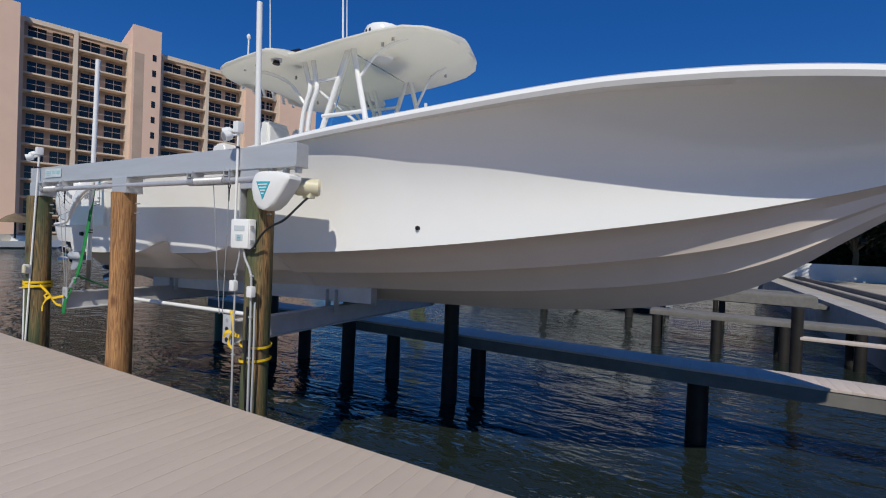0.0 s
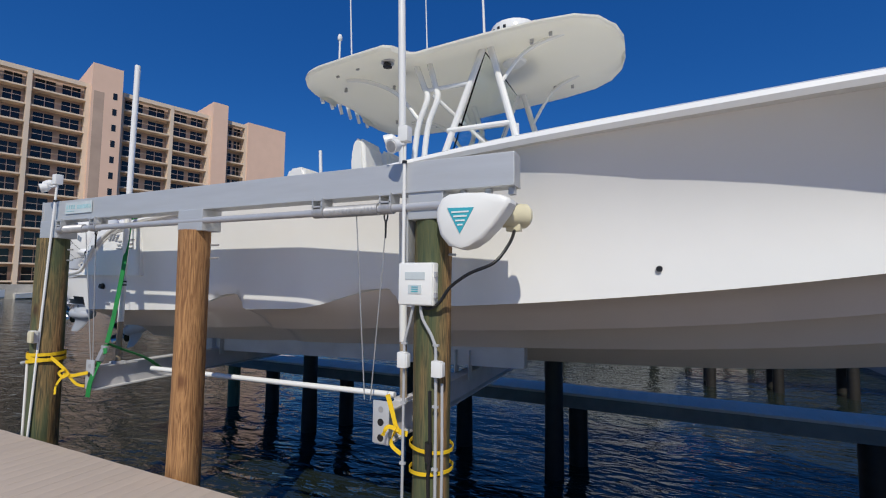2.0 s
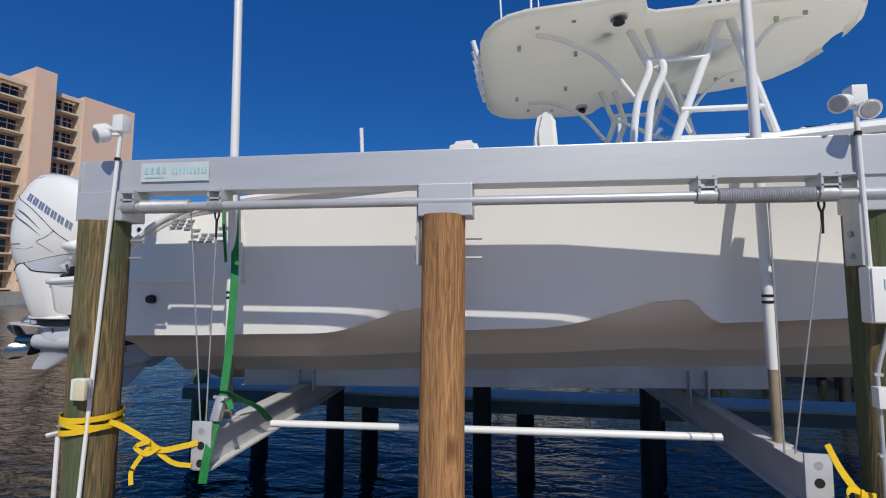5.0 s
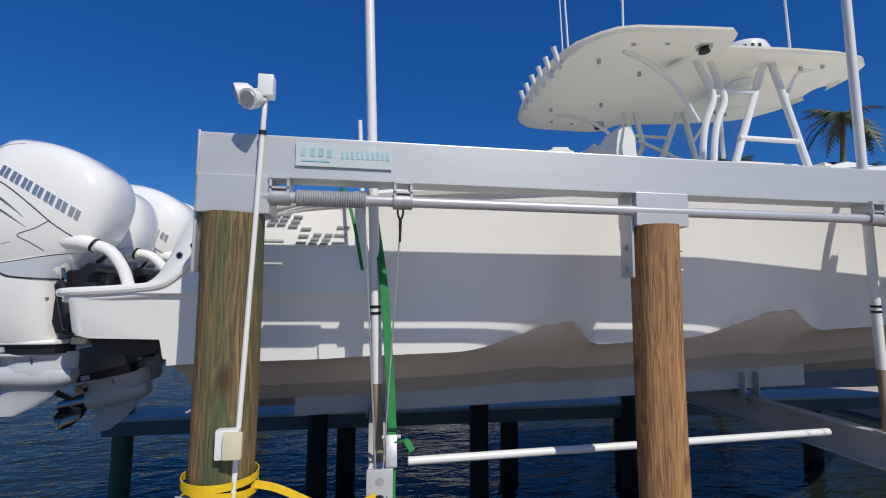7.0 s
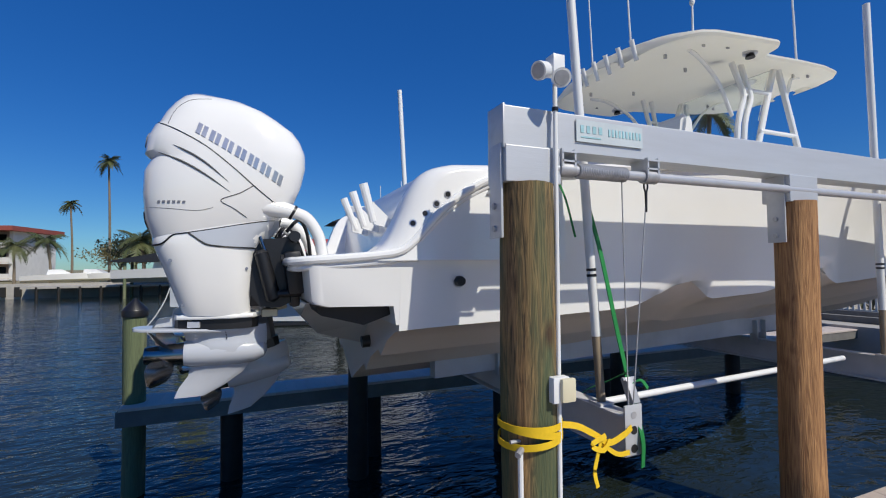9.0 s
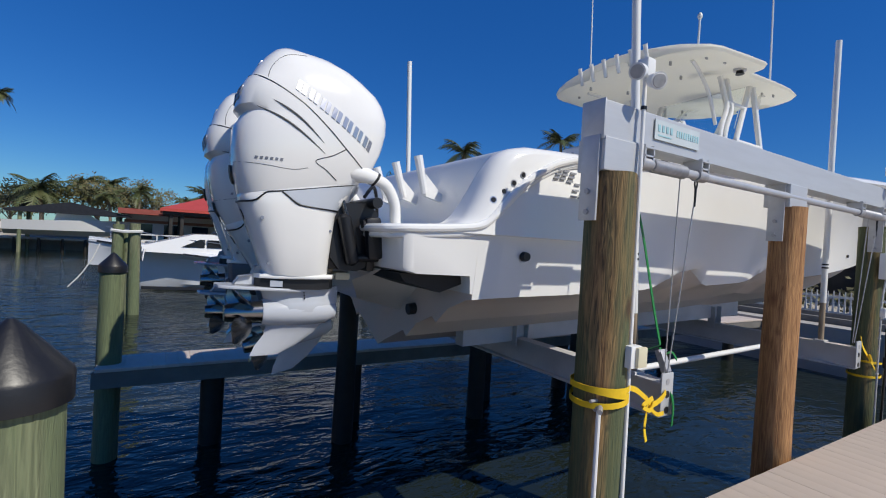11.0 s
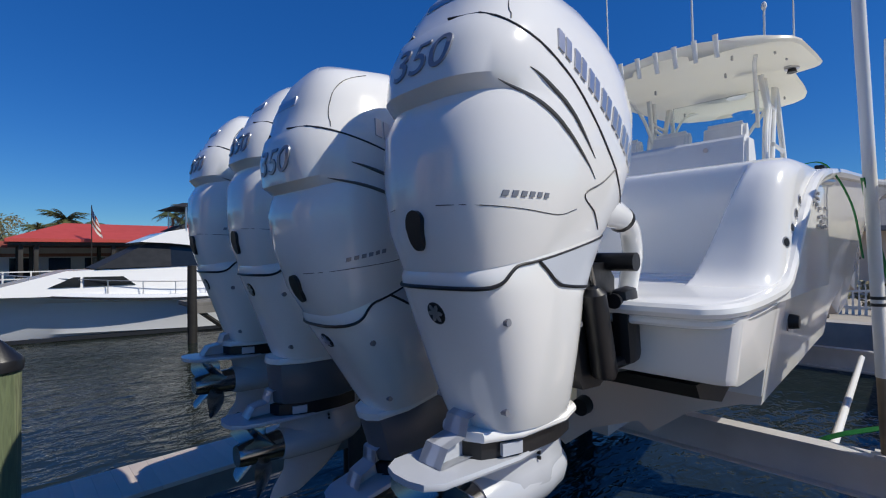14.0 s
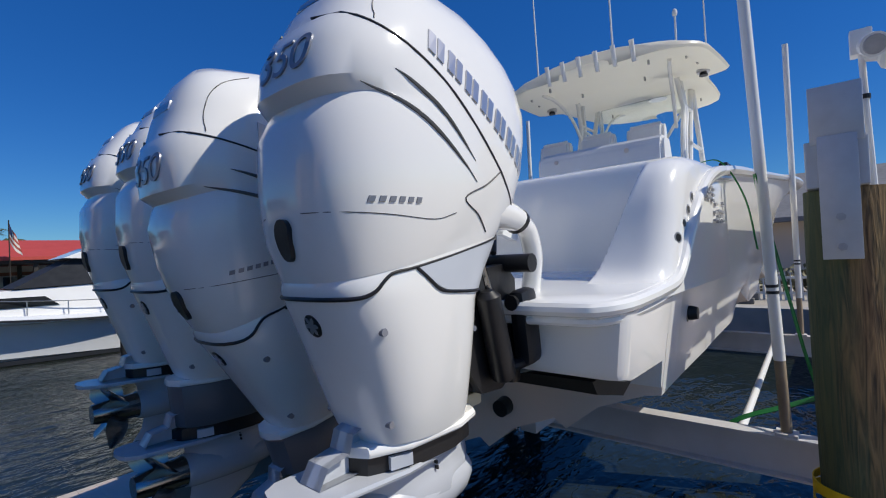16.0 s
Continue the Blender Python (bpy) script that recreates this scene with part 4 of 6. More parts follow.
# ---- piles ----
def piling(x, y, top, r, m, label, group="", foot=-3.2, lean=(0, 0), wob=0.012):
    bm = nb()
    rings = []
    ph = [random.uniform(0, 6.28) for _ in range(4)]
    n = 26
    for k in range(n):
        z = foot + (top - foot) * k / (n - 1)
        t = (z - foot) / (top - foot)
        ring = []
        for j in range(22):
            a = 2 * math.pi * j / 22
            rr = r * (1.05 - 0.09 * t) + wob * (0.35 * math.sin(3 * a + ph[0] + z) + 0.3 * math.sin(2 * z + ph[1]) + 0.25 * math.sin(5 * a + ph[2] - 2.2 * z) + 0.3 * noise.noise((x + math.cos(a), y + math.sin(a), z * 1.5)))
            ring.append((x + rr * math.cos(a) + lean[0] * (z - 1), y + rr * math.sin(a) + lean[1] * (z - 1), z))
        rings.append(ring)
    loft(bm, rings)
    ob = part("piling", bm, m)
    return tagged(ob, label, "piling", group)


PG = "timber pilings of the boat lift"
piling(-8.57, 3.05, 2.10, 0.150, PILE_GREEN, "green-tinged round timber pile bound with yellow strap", PG)
piling(-6.25, 3.05, 2.11, 0.138, PILE_BROWN, "warm brown round timber pile with knots", PG)
piling(-3.86, 3.14, 2.10, 0.135, PILE_GREEN, "green-tinged round timber pile carrying an electric box", PG)
# Timber like the near piles, its shade beside the hull put into the colour.
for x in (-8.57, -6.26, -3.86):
    piling(x, 7.40, 2.10, 0.14, DARKWOOD, "timber pile on the outer lift side, coloured dark for shade", PG)
# Wet wood, darkened further by the catwalk's shade in its colour.
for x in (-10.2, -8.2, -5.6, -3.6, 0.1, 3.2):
    piling(x, 8.08, -0.28, 0.15, DARKWOOD, "wet timber pile under the catwalk, coloured dark for shade", "pilings under the catwalk")
piling(-11.36, 8.05, 1.10, 0.135, PILE_OLIVE, "olive weathered mooring pile with a black cone cap", "mooring piles")
piling(-11.22, 2.93, 1.16, 0.135, PILE_OLIVE, "olive weathered mooring pile with a black cone cap", "mooring piles")
for x, y, z in ((-11.36, 8.05, 1.10), (-11.22, 2.93, 1.16)):
    bm = nb()
    tube(bm, [(x, y, z - 0.055), (x, y, z + 0.02), (x, y, z + 0.035), (x, y, z + 0.165), (x, y, z + 0.185)], [0.152, 0.152, 0.145, 0.03, 0.008], 24)
    tagged(part("pile_cap", bm, BLACK), "black plastic cone cap on a mooring pile", "pile cap", "mooring pile caps")
for i, (dx, dy, h) in enumerate(((-0.22, 0, 1.9), (0.03, 0.2, 1.7), (0.24, 0, 1.95))):
    piling(-11.85 + dx, 19 + dy, h - 0.25, 0.16, PILE_OLIVE, "olive timber of a bound mooring dolphin", "mooring dolphin", lean=(-dx * 0.08, 0))
for x, y, h in ((-6.3, 21.6, 1.55), (-2.5, 21.6, 1.4)):
    piling(x, y, h, 0.16, DARKWOOD, "dark mooring pile beside the moored cruiser", "cruiser mooring piles")

# ---- boat lift ----
lift = thing("boat_lift", (-6, 3.1, 0.5), "aluminium boat lift with top beam, drive shaft, cables and cradle", "boat lift")
for y0, name in ((3.0, "top_beam"), (7.28, "top_beam")):
    bm = nb()
    box(bm, (-5.98, y0 + 0.075, 2.406), (5.50, 0.15, 0.213), bevel=0.006)
    box(bm, (-5.98, y0 + 0.07, 2.298), (5.50, 0.165, 0.012))
    beam = part(name, bm, ALU, lift, "brushed aluminium top beam", smooth=False)
    if y0 < 5:
        near = beam
        bm = nb()
        box(bm, (-8.735, 3.075, 2.40), (0.012, 0.17, 0.235), bevel=0.003)
        part("end_plate", bm, ALU, beam)
        bm = nb()
        box(bm, (-8.025, 2.991, 2.42), (0.49, 0.006, 0.125))
        lab = part("label_plate", bm, LABELBG, beam, "pale sticker with faded teal print")
        for k in range(15):
            bm = nb()
            if k < 4:
                box(bm, (-8.23 + 0.043 * k, 2.9865, 2.43), (0.024, 0.003, 0.042))
            elif k < 14:
                box(bm, (-8.035 + 0.026 * (k - 4), 2.9865, 2.425), (0.014, 0.003, 0.042))
            else:
                box(bm, (-8.17, 2.9865, 2.385), (0.14, 0.003, 0.008))
            part("printed_bar", bm, FADED, lab)
for x, w, cy in ((-8.56, 0.345, 3.08), (-6.235, 0.325, 3.08), (-3.865, 0.27, 3.10)):
    bm = nb()
    box(bm, (x, cy, 2.20), (w, 0.20, 0.195), bevel=0.006)
    cap = part("pile_cap_bracket", bm, ALU, lift, "aluminium cap bracket over the pile", smooth=False)
    bm = nb()
    sx = x - w / 2 - 0.008
    box(bm, (sx, 3.075, 2.06), (0.014, 0.125, 0.50), bevel=0.002)
    part("strap_plate", bm, ALU, cap)
    for z in (1.86, 1.98):
        bm = nb()
        tube(bm, [(sx - 0.006, 3.075, z), (sx - 0.022, 3.075, z)], 0.017, 6)
        part("bolt", bm, GALV, cap)
        bm = nb()
        tube(bm, [(x + w / 2 - 0.05, 3.12, z - 0.0), (x + w / 2 + 0.05, 3.12, z)], 0.009, 8)
        part("bolt", bm, GALV, cap)
bm = nb()
tube(bm, [(-8.42, 3.005, 2.192), (-3.72, 3.005, 2.192)], 0.029, 16)
part("drive_shaft", bm, SHAFT, lift, "galvanised drive shaft under the beam")
for xs_, xe in ((-8.26, -7.91), (-4.72, -4.24)):
    bm = nb()
    nn = int((xe - xs_) / 0.006)
    tube(bm, [(xs_ + (xe - xs_) * k / nn, 3.005, 2.192) for k in range(nn + 1)], [0.040 + (0.005 if k % 2 else 0) for k in range(nn + 1)], 12)
    part("cable_drum", bm, GALV, lift, "grooved cable winder")
for x in (-8.34, -7.72, -4.78, -4.17):
    bm = nb()
    for dx in (-0.042, 0.042):
        box(bm, (x + dx, 3.03, 2.252), (0.012, 0.13, 0.10))
    box(bm, (x, 3.03, 2.286), (0.10, 0.14, 0.012))
    box(bm, (x, 3.03, 2.235), (0.10, 0.13, 0.01))
    hg = part("shaft_hanger", bm, ALU, lift, "aluminium shaft hanger")
    bm = nb()
    tube(bm, [(x - 0.05, 3.005, 2.192), (x + 0.05, 3.005, 2.192)], 0.042, 14)
    part("bearing", bm, GALV, hg)
for xw, xk, xb in ((-7.92, -7.73, -7.81), (-4.45, -4.19, -4.38)):
    for xx, z0 in ((xw, 2.19), (xk, 2.06)):
        bm = nb()
        tube(bm, [(xx, 3.02, z0), (xb + (xx - xb) * 0.2, 3.10, 0.80)], 0.0045, 6)
        part("cable", bm, GALV, lift, "thin steel lifting cable")
    bm = nb()
    tube(bm, spline([(xk, 3.02, 2.20), (xk - 0.015, 3.02, 2.14), (xk, 3.02, 2.10), (xk + 0.015, 3.02, 2.14), (xk, 3.02, 2.19)], 5), 0.006, 6)
    tube(bm, [(xk, 3.02, 2.10), (xk, 3.02, 1.98)], [0.009, 0.006], 8)
    part("cable_eye", bm, BLACK, lift)
# cradle
for x in (-7.81, -4.24):
    bm = nb()
    prism(bm, [(x + sx * w, z) for sx, w, z in ((-1, 0.06, 0.498), (1, 0.06, 0.498), (1, 0.06, 0.512), (1, 0.006, 0.514), (1, 0.006, 0.726), (1, 0.06, 0.728), (1, 0.06, 0.742), (-1, 0.06, 0.742), (-1, 0.06, 0.728), (-1, 0.006, 0.726), (-1, 0.006, 0.514), (-1, 0.06, 0.512))], "y", 3.10, 7.26)
    cb = part("cradle_beam", bm, ALUDULL, lift, "grey aluminium I-beam of the cradle")
    for y in (3.09, 7.27):
        bm = nb()
        box(bm, (x, y, 0.66), (0.135, 0.014, 0.30), bevel=0.004)
        ep = part("sheave_plate", bm, ALU, cb, "aluminium end plate with bolt holes")
        for z, rr in ((0.75, 0.022), (0.66, 0.026), (0.55, 0.026)):
            bm = nb()
            tube(bm, [(x, y - 0.009, z), (x, y + 0.009, z)], rr, 14)
            part("hole", bm, GALV if z > 0.7 else BLACK, ep)
for y in (4.72, 5.62):
    bm = nb()
    rings = []
    for x, zt in ((-8.48, 0.89), (-3.60, 1.03)):
        rings.append([(x, y - 0.06, zt), (x, y + 0.06, zt), (x, y + 0.06, zt - 0.20), (x, y - 0.06, zt - 0.20)])
    loft(bm, rings)
    bk = part("bunk", bm, ALUDULL, lift, "long aluminium bunk under the hull")
    bm = nb()
    loft(bm, [[(x, y - 0.065, zt + 0.002), (x, y + 0.065, zt + 0.002), (x, y + 0.065, zt + 0.03), (x, y - 0.065, zt + 0.03)] for x, zt in ((-8.46, 0.89), (-3.62, 1.03))])
    part("carpet_pad", bm, BLACK, bk)
    for x in (-7.81, -4.24):
        for dx in (-0.075, 0.075):
            bm = nb()
            box(bm, (x + dx, y - 0.07, 0.82), (0.012, 0.10, 0.30), bevel=0.003)
            part("bunk_bracket", bm, ALU, bk)
for x0, x1, y0, y1, zt in ((-7.81, -7.95, 3.36, 3.47, 4.18), (-4.25, -4.33, 3.43, 3.42, 4.22), (-7.90, -8.08, 6.95, 6.91, 4.09), (-4.25, -4.30, 6.95, 6.92, 4.10)):
    a, b = Vector((x0, y0, 0.74)), Vector((x1, y1, zt))
    d = (b - a)
    bm = nb()
    tube(bm, [a + d * 0.13, b], 0.031, 14)
    gp_ = part("guide_pole", bm, PVC, lift, "tall white PVC guide pole, stained at its foot")
    bm = nb()
    tube(bm, [a, a + d * 0.131], 0.029, 14)
    part("stained_foot", bm, PVCDIRTY, gp_)
    bm = nb()
    box(bm, a + Vector((0, 0, 0.01)), (0.11, 0.11, 0.02))
    part("foot_bracket", bm, ALUDULL, gp_)
    if y0 < 5:
        bm = nb()
        tube(bm, [a + d * 0.245, a + d * 0.25], 0.033, 14); tube(bm, [a + d * 0.256, a + d * 0.261], 0.033, 14)
        part("tape_band", bm, BLACK, gp_)
bm = nb()
tube(bm, [(-7.62, 3.62, 0.655), (-4.47, 3.67, 0.70)], 0.026, 12)
part("brace_pipe", bm, PVC, lift, "long white pipe between cradle beams")

# gearbox cover, motor, wiring
bm = nb()
ol = [(-3.75, 2.09), (-3.745, 2.16), (-3.71, 2.225), (-3.66, 2.25), (-3.55, 2.255), (-3.42, 2.245), (-3.30, 2.225), (-3.245, 2.20), (-3.24, 2.17), (-3.27, 2.12), (-3.34, 2.03), (-3.42, 1.95), (-3.50, 1.90), (-3.58, 1.885), (-3.66, 1.91), (-3.72, 1.98)]
loft(bm, [[(x + (0.03 if k == 3 else 0.012 if k == 2 else 0) * (1 if x < -3.5 else -1), y, 2.07 + (z - 2.07) * f) for x, z in ol] for k, (y, f) in enumerate(((3.08, 1.0), (2.95, 1.0), (2.935, 0.97), (2.925, 0.86)))])
gear = part("gearbox_cover", bm, POLY, lift, "white plastic gearbox cover with a teal triangle")
bm = nb()
prism(bm, [(-3.66, 2.155), (-3.475, 2.15), (-3.57, 1.985)], "y", 2.919, 2.93)
tri_ = part("triangle_print", bm, TEAL, gear)
bm = nb()
for k in range(4):
    w_ = 0.12 - 0.028 * k
    box(bm, (-3.567, 2.917, 2.125 - 0.028 * k), (w_, 0.004, 0.010))
part("printed_bar", bm, POLY, tri_)
bm = nb()
tube(bm, [(-3.45, 3.08, 2.13), (-3.40, 3.16, 2.13), (-3.38, 3.17, 2.13), (-3.24, 3.30, 2.13), (-3.225, 3.315, 2.13)], [0.07, 0.075, 0.085, 0.085, 0.068], 18)
box(bm, (-3.30, 3.24, 2.045), (0.10, 0.07, 0.05), bevel=0.008)
part("motor", bm, CREAM, lift, "cream electric lift motor")
for x in (-3.60, -3.42, -3.26):
    bm = nb()
    box(bm, (x, 3.06, 2.265), (0.04, 0.05, 0.05))
    part("motor_bracket", bm, GALV, lift)
box_thing = thing("electric_box", (-3.9, 2.98, 1.5), "white electrical enclosure strapped to the pile", "electric box")
bm = nb()
box(bm, (-3.90, 2.985, 1.655), (0.27, 0.075, 0.29), bevel=0.012)
part("enclosure", bm, POLY, box_thing)
bm = nb()
box(bm, (-3.90, 2.944, 1.655), (0.255, 0.014, 0.275), bevel=0.006)
lid = part("lid", bm, POLY, box_thing)
bm = nb()
box(bm, (-3.90, 2.935, 1.62), (0.10, 0.006, 0.06))
box(bm, (-3.90, 2.935, 1.71), (0.15, 0.005, 0.05))
part("notice", bm, LABELBG, lid)
bm = nb()
for dz in (0, 0.015, 0.03):
    box(bm, (-3.90, 2.931, 1.605 + dz), (0.05, 0.003, 0.006))
part("printed_bar", bm, TEAL, lid)
for z in (1.72, 1.58):
    bm = nb()
    box(bm, (-3.76, 2.97, z), (0.02, 0.03, 0.035))
    part("latch", bm, GALV, box_thing)
CONDUIT = mat("grey_conduit_pvc", (0.46, 0.47, 0.48), 0.5, vary=0.2, scale=12)
cond = thing("wiring", (-3.86, 3.0, 0.5), "white conduits, cords and outlets running down the pile", "wiring")
pipe("conduit", [(-3.93, 2.98, 1.52), (-3.96, 2.985, 1.40), (-4.00, 2.985, 1.25), (-4.0, 2.985, 1.1), (-4.0, 2.985, 0.0), (-4.0, 2.99, -0.6)], 0.010, CONDUIT, cond)
pipe("conduit", [(-3.88, 2.98, 1.52), (-3.86, 2.98, 1.42), (-3.78, 2.985, 1.28), (-3.76, 2.985, 1.1), (-3.755, 2.985, 0.0), (-3.755, 2.99, -0.6)], 0.011, CONDUIT, cond)
pipe("conduit", [(-3.72, 3.0, 1.0), (-3.715, 3.0, 0.5), (-3.72, 3.0, 0.0), (-3.72, 3.0, -0.6)], 0.010, CONDUIT, cond)
for x, z, s in ((-4.0, 1.14, 0.065), (-3.74, 1.10, 0.07)):
    bm = nb()
    box(bm, (x, 2.965, z), (s, 0.05, 0.105), bevel=0.006)
    o = part("outlet_box", bm, PVC, cond, "small grey-white outlet box")
    bm = nb()
    box(bm, (x + 0.045, 2.955, z), (0.012, 0.05, 0.09), bevel=0.003)
    part("cover_flap", bm, PVC, o)
pipe("power_cable", [(-3.29, 3.22, 2.03), (-3.29, 3.10, 1.93), (-3.36, 3.0, 1.80), (-3.52, 2.98, 1.73), (-3.66, 2.99, 1.64), (-3.74, 2.98, 1.53), (-3.82, 2.98, 1.49), (-3.88, 2.98, 1.52)], 0.011, BLACK, cond, "black motor cable")
pipe("power_cable", [(-3.80, 2.98, 0.95), (-3.79, 2.97, 0.6), (-3.80, 2.97, 0.35), (-3.785, 2.98, 0.0), (-3.78, 2.99, -0.5)], 0.012, BLACK, cond)
bm = nb()
tube(bm, [(-3.80, 2.97, 0.62), (-3.80, 2.97, 0.50)], 0.025, 10)
part("plug", bm, BLACK, cond)
for z in (0.85, 0.45, 1.25):
    for x in (-4.0, -3.76):
        bm = nb()
        box(bm, (x, 2.985, z), (0.04, 0.02, 0.015))
        part("conduit_clip", bm, CONDUIT, cond)


# flood lights on conduits
def flood(x, y, ztop, foot, base, swing):
    f = thing("flood_light", base, "twin-headed white flood light on a thin conduit", "flood light", "flood lights on the lift")
    pipe("stem", [base, foot, (x, y, ztop)], 0.0125, PVC, f, "thin white conduit stem", n=8)
    bm = nb()
    box(bm, (x, y, ztop + 0.05), (0.075, 0.075, 0.11), bevel=0.006)
    part("junction_box", bm, PVC, f)
    for a, dz in ((swing, 0.04), (swing + 0.9, -0.02)):
        d = Vector((math.cos(a), math.sin(a), -0.35)).normalized()
        c = Vector((x, y, ztop + dz)) + d * 0.065
        bm = nb()
        tube(bm, [Vector((x, y, ztop + dz)), c], 0.012, 8)
        tube(bm, [c, c + d * 0.02, c + d * 0.07, c + d * 0.085], [0.02, 0.042, 0.05, 0.05], 16)
        h = part("lamp_head", bm, PVC, f)
        bm = nb()
        tube(bm, [c + d * 0.083, c + d * 0.088], [0.042, 0.038], 16)
        part("lens", bm, GALV, h)
    bm = nb()
    tube(bm, [(foot[0], foot[1], foot[2]), (foot[0], foot[1], foot[2] + 0.02)], 0.018, 10)
    part("clamp", bm, BLACK, f)
    return f


fl = flood(-8.42, 2.97, 2.70, (-8.43, 2.965, 2.50), (-8.51, 2.885, -0.5), 3.4)
bm = nb()
box(bm, (-8.50, 2.885, 1.03), (0.10, 0.055, 0.13), bevel=0.008)
part("outlet_box", bm, PVC, fl, "pale plastic outlet box")
bm = nb()
box(bm, (-8.47, 2.85, 1.03), (0.085, 0.03, 0.12), bevel=0.012)
part("cover_flap", bm, CREAM, fl)
flood(-4.02, 2.98, 2.66, (-4.02, 2.978, 2.50), (-4.01, 2.97, 1.55), 3.6)
tap = thing("water_pipe", (-8.72, 2.97, 0), "white PVC water pipe with a small tap", "water pipe")
pipe("pipe", [(-8.70, 2.94, -0.6), (-8.70, 2.94, 0.72)], 0.014, PVC, tap)
bm = nb()
tube(bm, [(-8.70, 2.97, 0.72), (-8.70, 2.93, 0.74), (-8.74, 2.90, 0.73)], 0.016, 8); tube(bm, [(-8.74, 2.97, 0.77), (-8.66, 2.97, 0.77)], 0.01, 8)
part("tap", bm, GALV, tap)


# straps
def wrap(name, cx, cy, z, r, m, label, ends, turns=((0.0, 0.02), (0.045, -0.03), (0.075, 0.0)), wide=0.034):
    t = thing(name, (cx, cy - r, z), label, "strap", "yellow tie-down straps")
    for dz, tilt in turns:
        bm = nb()
        pts = [(cx + r * math.cos(a), cy + r * math.sin(a), z + dz + tilt * math.cos(a)) for a in [2 * math.pi * k / 28 for k in range(29)]]
        ribbon(bm, pts, (0, 0, 1), wide, 0.004)
        part("turn", bm, m, t)
    for k, pts in enumerate(ends):
        bm = nb()
        ribbon(bm, spline(pts, 6), (0.3, 0.2, 1), 0.035 if k == 0 else 0.028, 0.004)
        part("tail", bm, m, t)
    return t


wrap("strap", -8.57, 3.05, 0.76, 0.170, YELLOW, "bright yellow webbing wrapped round the pile", [
    [(-8.42, 3.02, 0.80), (-8.30, 3.0, 0.78), (-8.15, 3.02, 0.70), (-8.05, 3.03, 0.64), (-7.92, 3.05, 0.66), (-7.83, 3.08, 0.68)], [(-8.10, 3.03, 0.68), (-8.16, 3.0, 0.60), (-8.20, 2.98, 0.52), (-8.19, 2.97, 0.44)], [(-8.05, 3.02, 0.66), (-8.12, 3.0, 0.62), (-8.2, 3.0, 0.66), (-8.1, 3.0, 0.70)], [(-8.12, 3.03, 0.66), (-7.98, 3.05, 0.56), (-7.86, 3.07, 0.54)]])
wrap("strap", -3.86, 3.14, 0.40, 0.152, YELLOW, "bright yellow webbing wrapped round the pile", [
    [(-4.0, 3.05, 0.62), (-4.08, 3.05, 0.64), (-4.14, 3.08, 0.74), (-4.19, 3.09, 0.86)], [(-4.06, 3.04, 0.64), (-4.14, 3.02, 0.66), (-4.17, 3.0, 0.60)], [(-4.08, 3.04, 0.66), (-4.10, 3.0, 0.56), (-4.02, 3.0, 0.50)]], turns=((0.0, 0.01), (0.15, -0.015)), wide=0.024)
gs = thing("ratchet_strap", (-7.8, 3.2, 0.6), "green ratchet strap hung from the beam", "strap")
for pts, w_ in (([(-7.88, 3.44, 2.30), (-7.86, 3.42, 2.15), (-7.80, 3.35, 1.75), (-7.76, 3.26, 1.25), (-7.745, 3.20, 0.98)], 0.05), ([(-7.745, 3.20, 0.96), (-7.75, 3.14, 0.80), (-7.755, 3.07, 0.60), (-7.77, 3.06, 0.44)], 0.05),
                ([(-7.745, 3.21, 0.97), (-7.73, 3.38, 0.88), (-7.72, 3.60, 0.77), (-7.73, 3.80, 0.62)], 0.05), ([(-7.75, 3.18, 0.90), (-7.68, 3.15, 0.93), (-7.64, 3.13, 0.88)], 0.035), ([(-8.10, 3.70, 2.38), (-8.06, 3.58, 2.37), (-7.99, 3.48, 2.15), (-7.93, 3.44, 1.85)], 0.02)):
    bm = nb()
    ribbon(bm, spline(pts, 6), (1, 0.4, 0.1), w_, 0.005)
    part("webbing", bm, GREEN, gs)
bm = nb()
box(bm, (-7.75, 3.165, 0.87), (0.06, 0.05, 0.16), Matrix.Rotation(-0.4, 3, "X"), bevel=0.006)
tube(bm, [(-7.80, 3.18, 0.94), (-7.70, 3.18, 0.94)], 0.012, 8)
part("ratchet", bm, GALV, gs)

# ---- docks ----
dock = thing("dock", (0, 0, -0.2), "smooth tan boarded dock walkway beside the lift", "dock")
dock["kind"] = "structure"
bm = nb()
box(bm, (-3.2, 2.815, -0.155), (18.8, 0.05, 0.22)); box(bm, (-3.2, -0.6, -0.155), (18.8, 0.05, 0.22)); box(bm, (-3.2, 1.1, -0.155), (18.8, 0.08, 0.2))
part("fascia", bm, FRAMEWOOD, dock)
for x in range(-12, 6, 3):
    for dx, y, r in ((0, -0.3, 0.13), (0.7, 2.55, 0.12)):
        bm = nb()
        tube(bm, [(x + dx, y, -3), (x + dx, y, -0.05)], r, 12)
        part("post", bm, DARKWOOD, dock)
bm = nb()
box(bm, (0, 1.115, -0.0225), (0.1408, 3.50, 0.045), bevel=0.002)
plank = finish("plank", bm, DOCKBOARD)
catwalk = thing("catwalk", (-3, 8.4, -0.2), "narrow pale catwalk on dark piles across the slip", "catwalk")
catwalk["kind"] = "structure"
bm = nb()
box(bm, (-3.2, 7.79, -0.205), (16.6, 0.05, 0.19)); box(bm, (-3.2, 8.38, -0.205), (16.6, 0.05, 0.19)); box(bm, (-3.2, 8.08, -0.22), (16.6, 0.08, 0.15))
part("fascia", bm, FRAMEWOOD, catwalk)
bm = nb()
box(bm, (0, 8.085, -0.085), (0.1406, 0.67, 0.04), bevel=0.002)
catplank = finish("plank", bm, DECK)

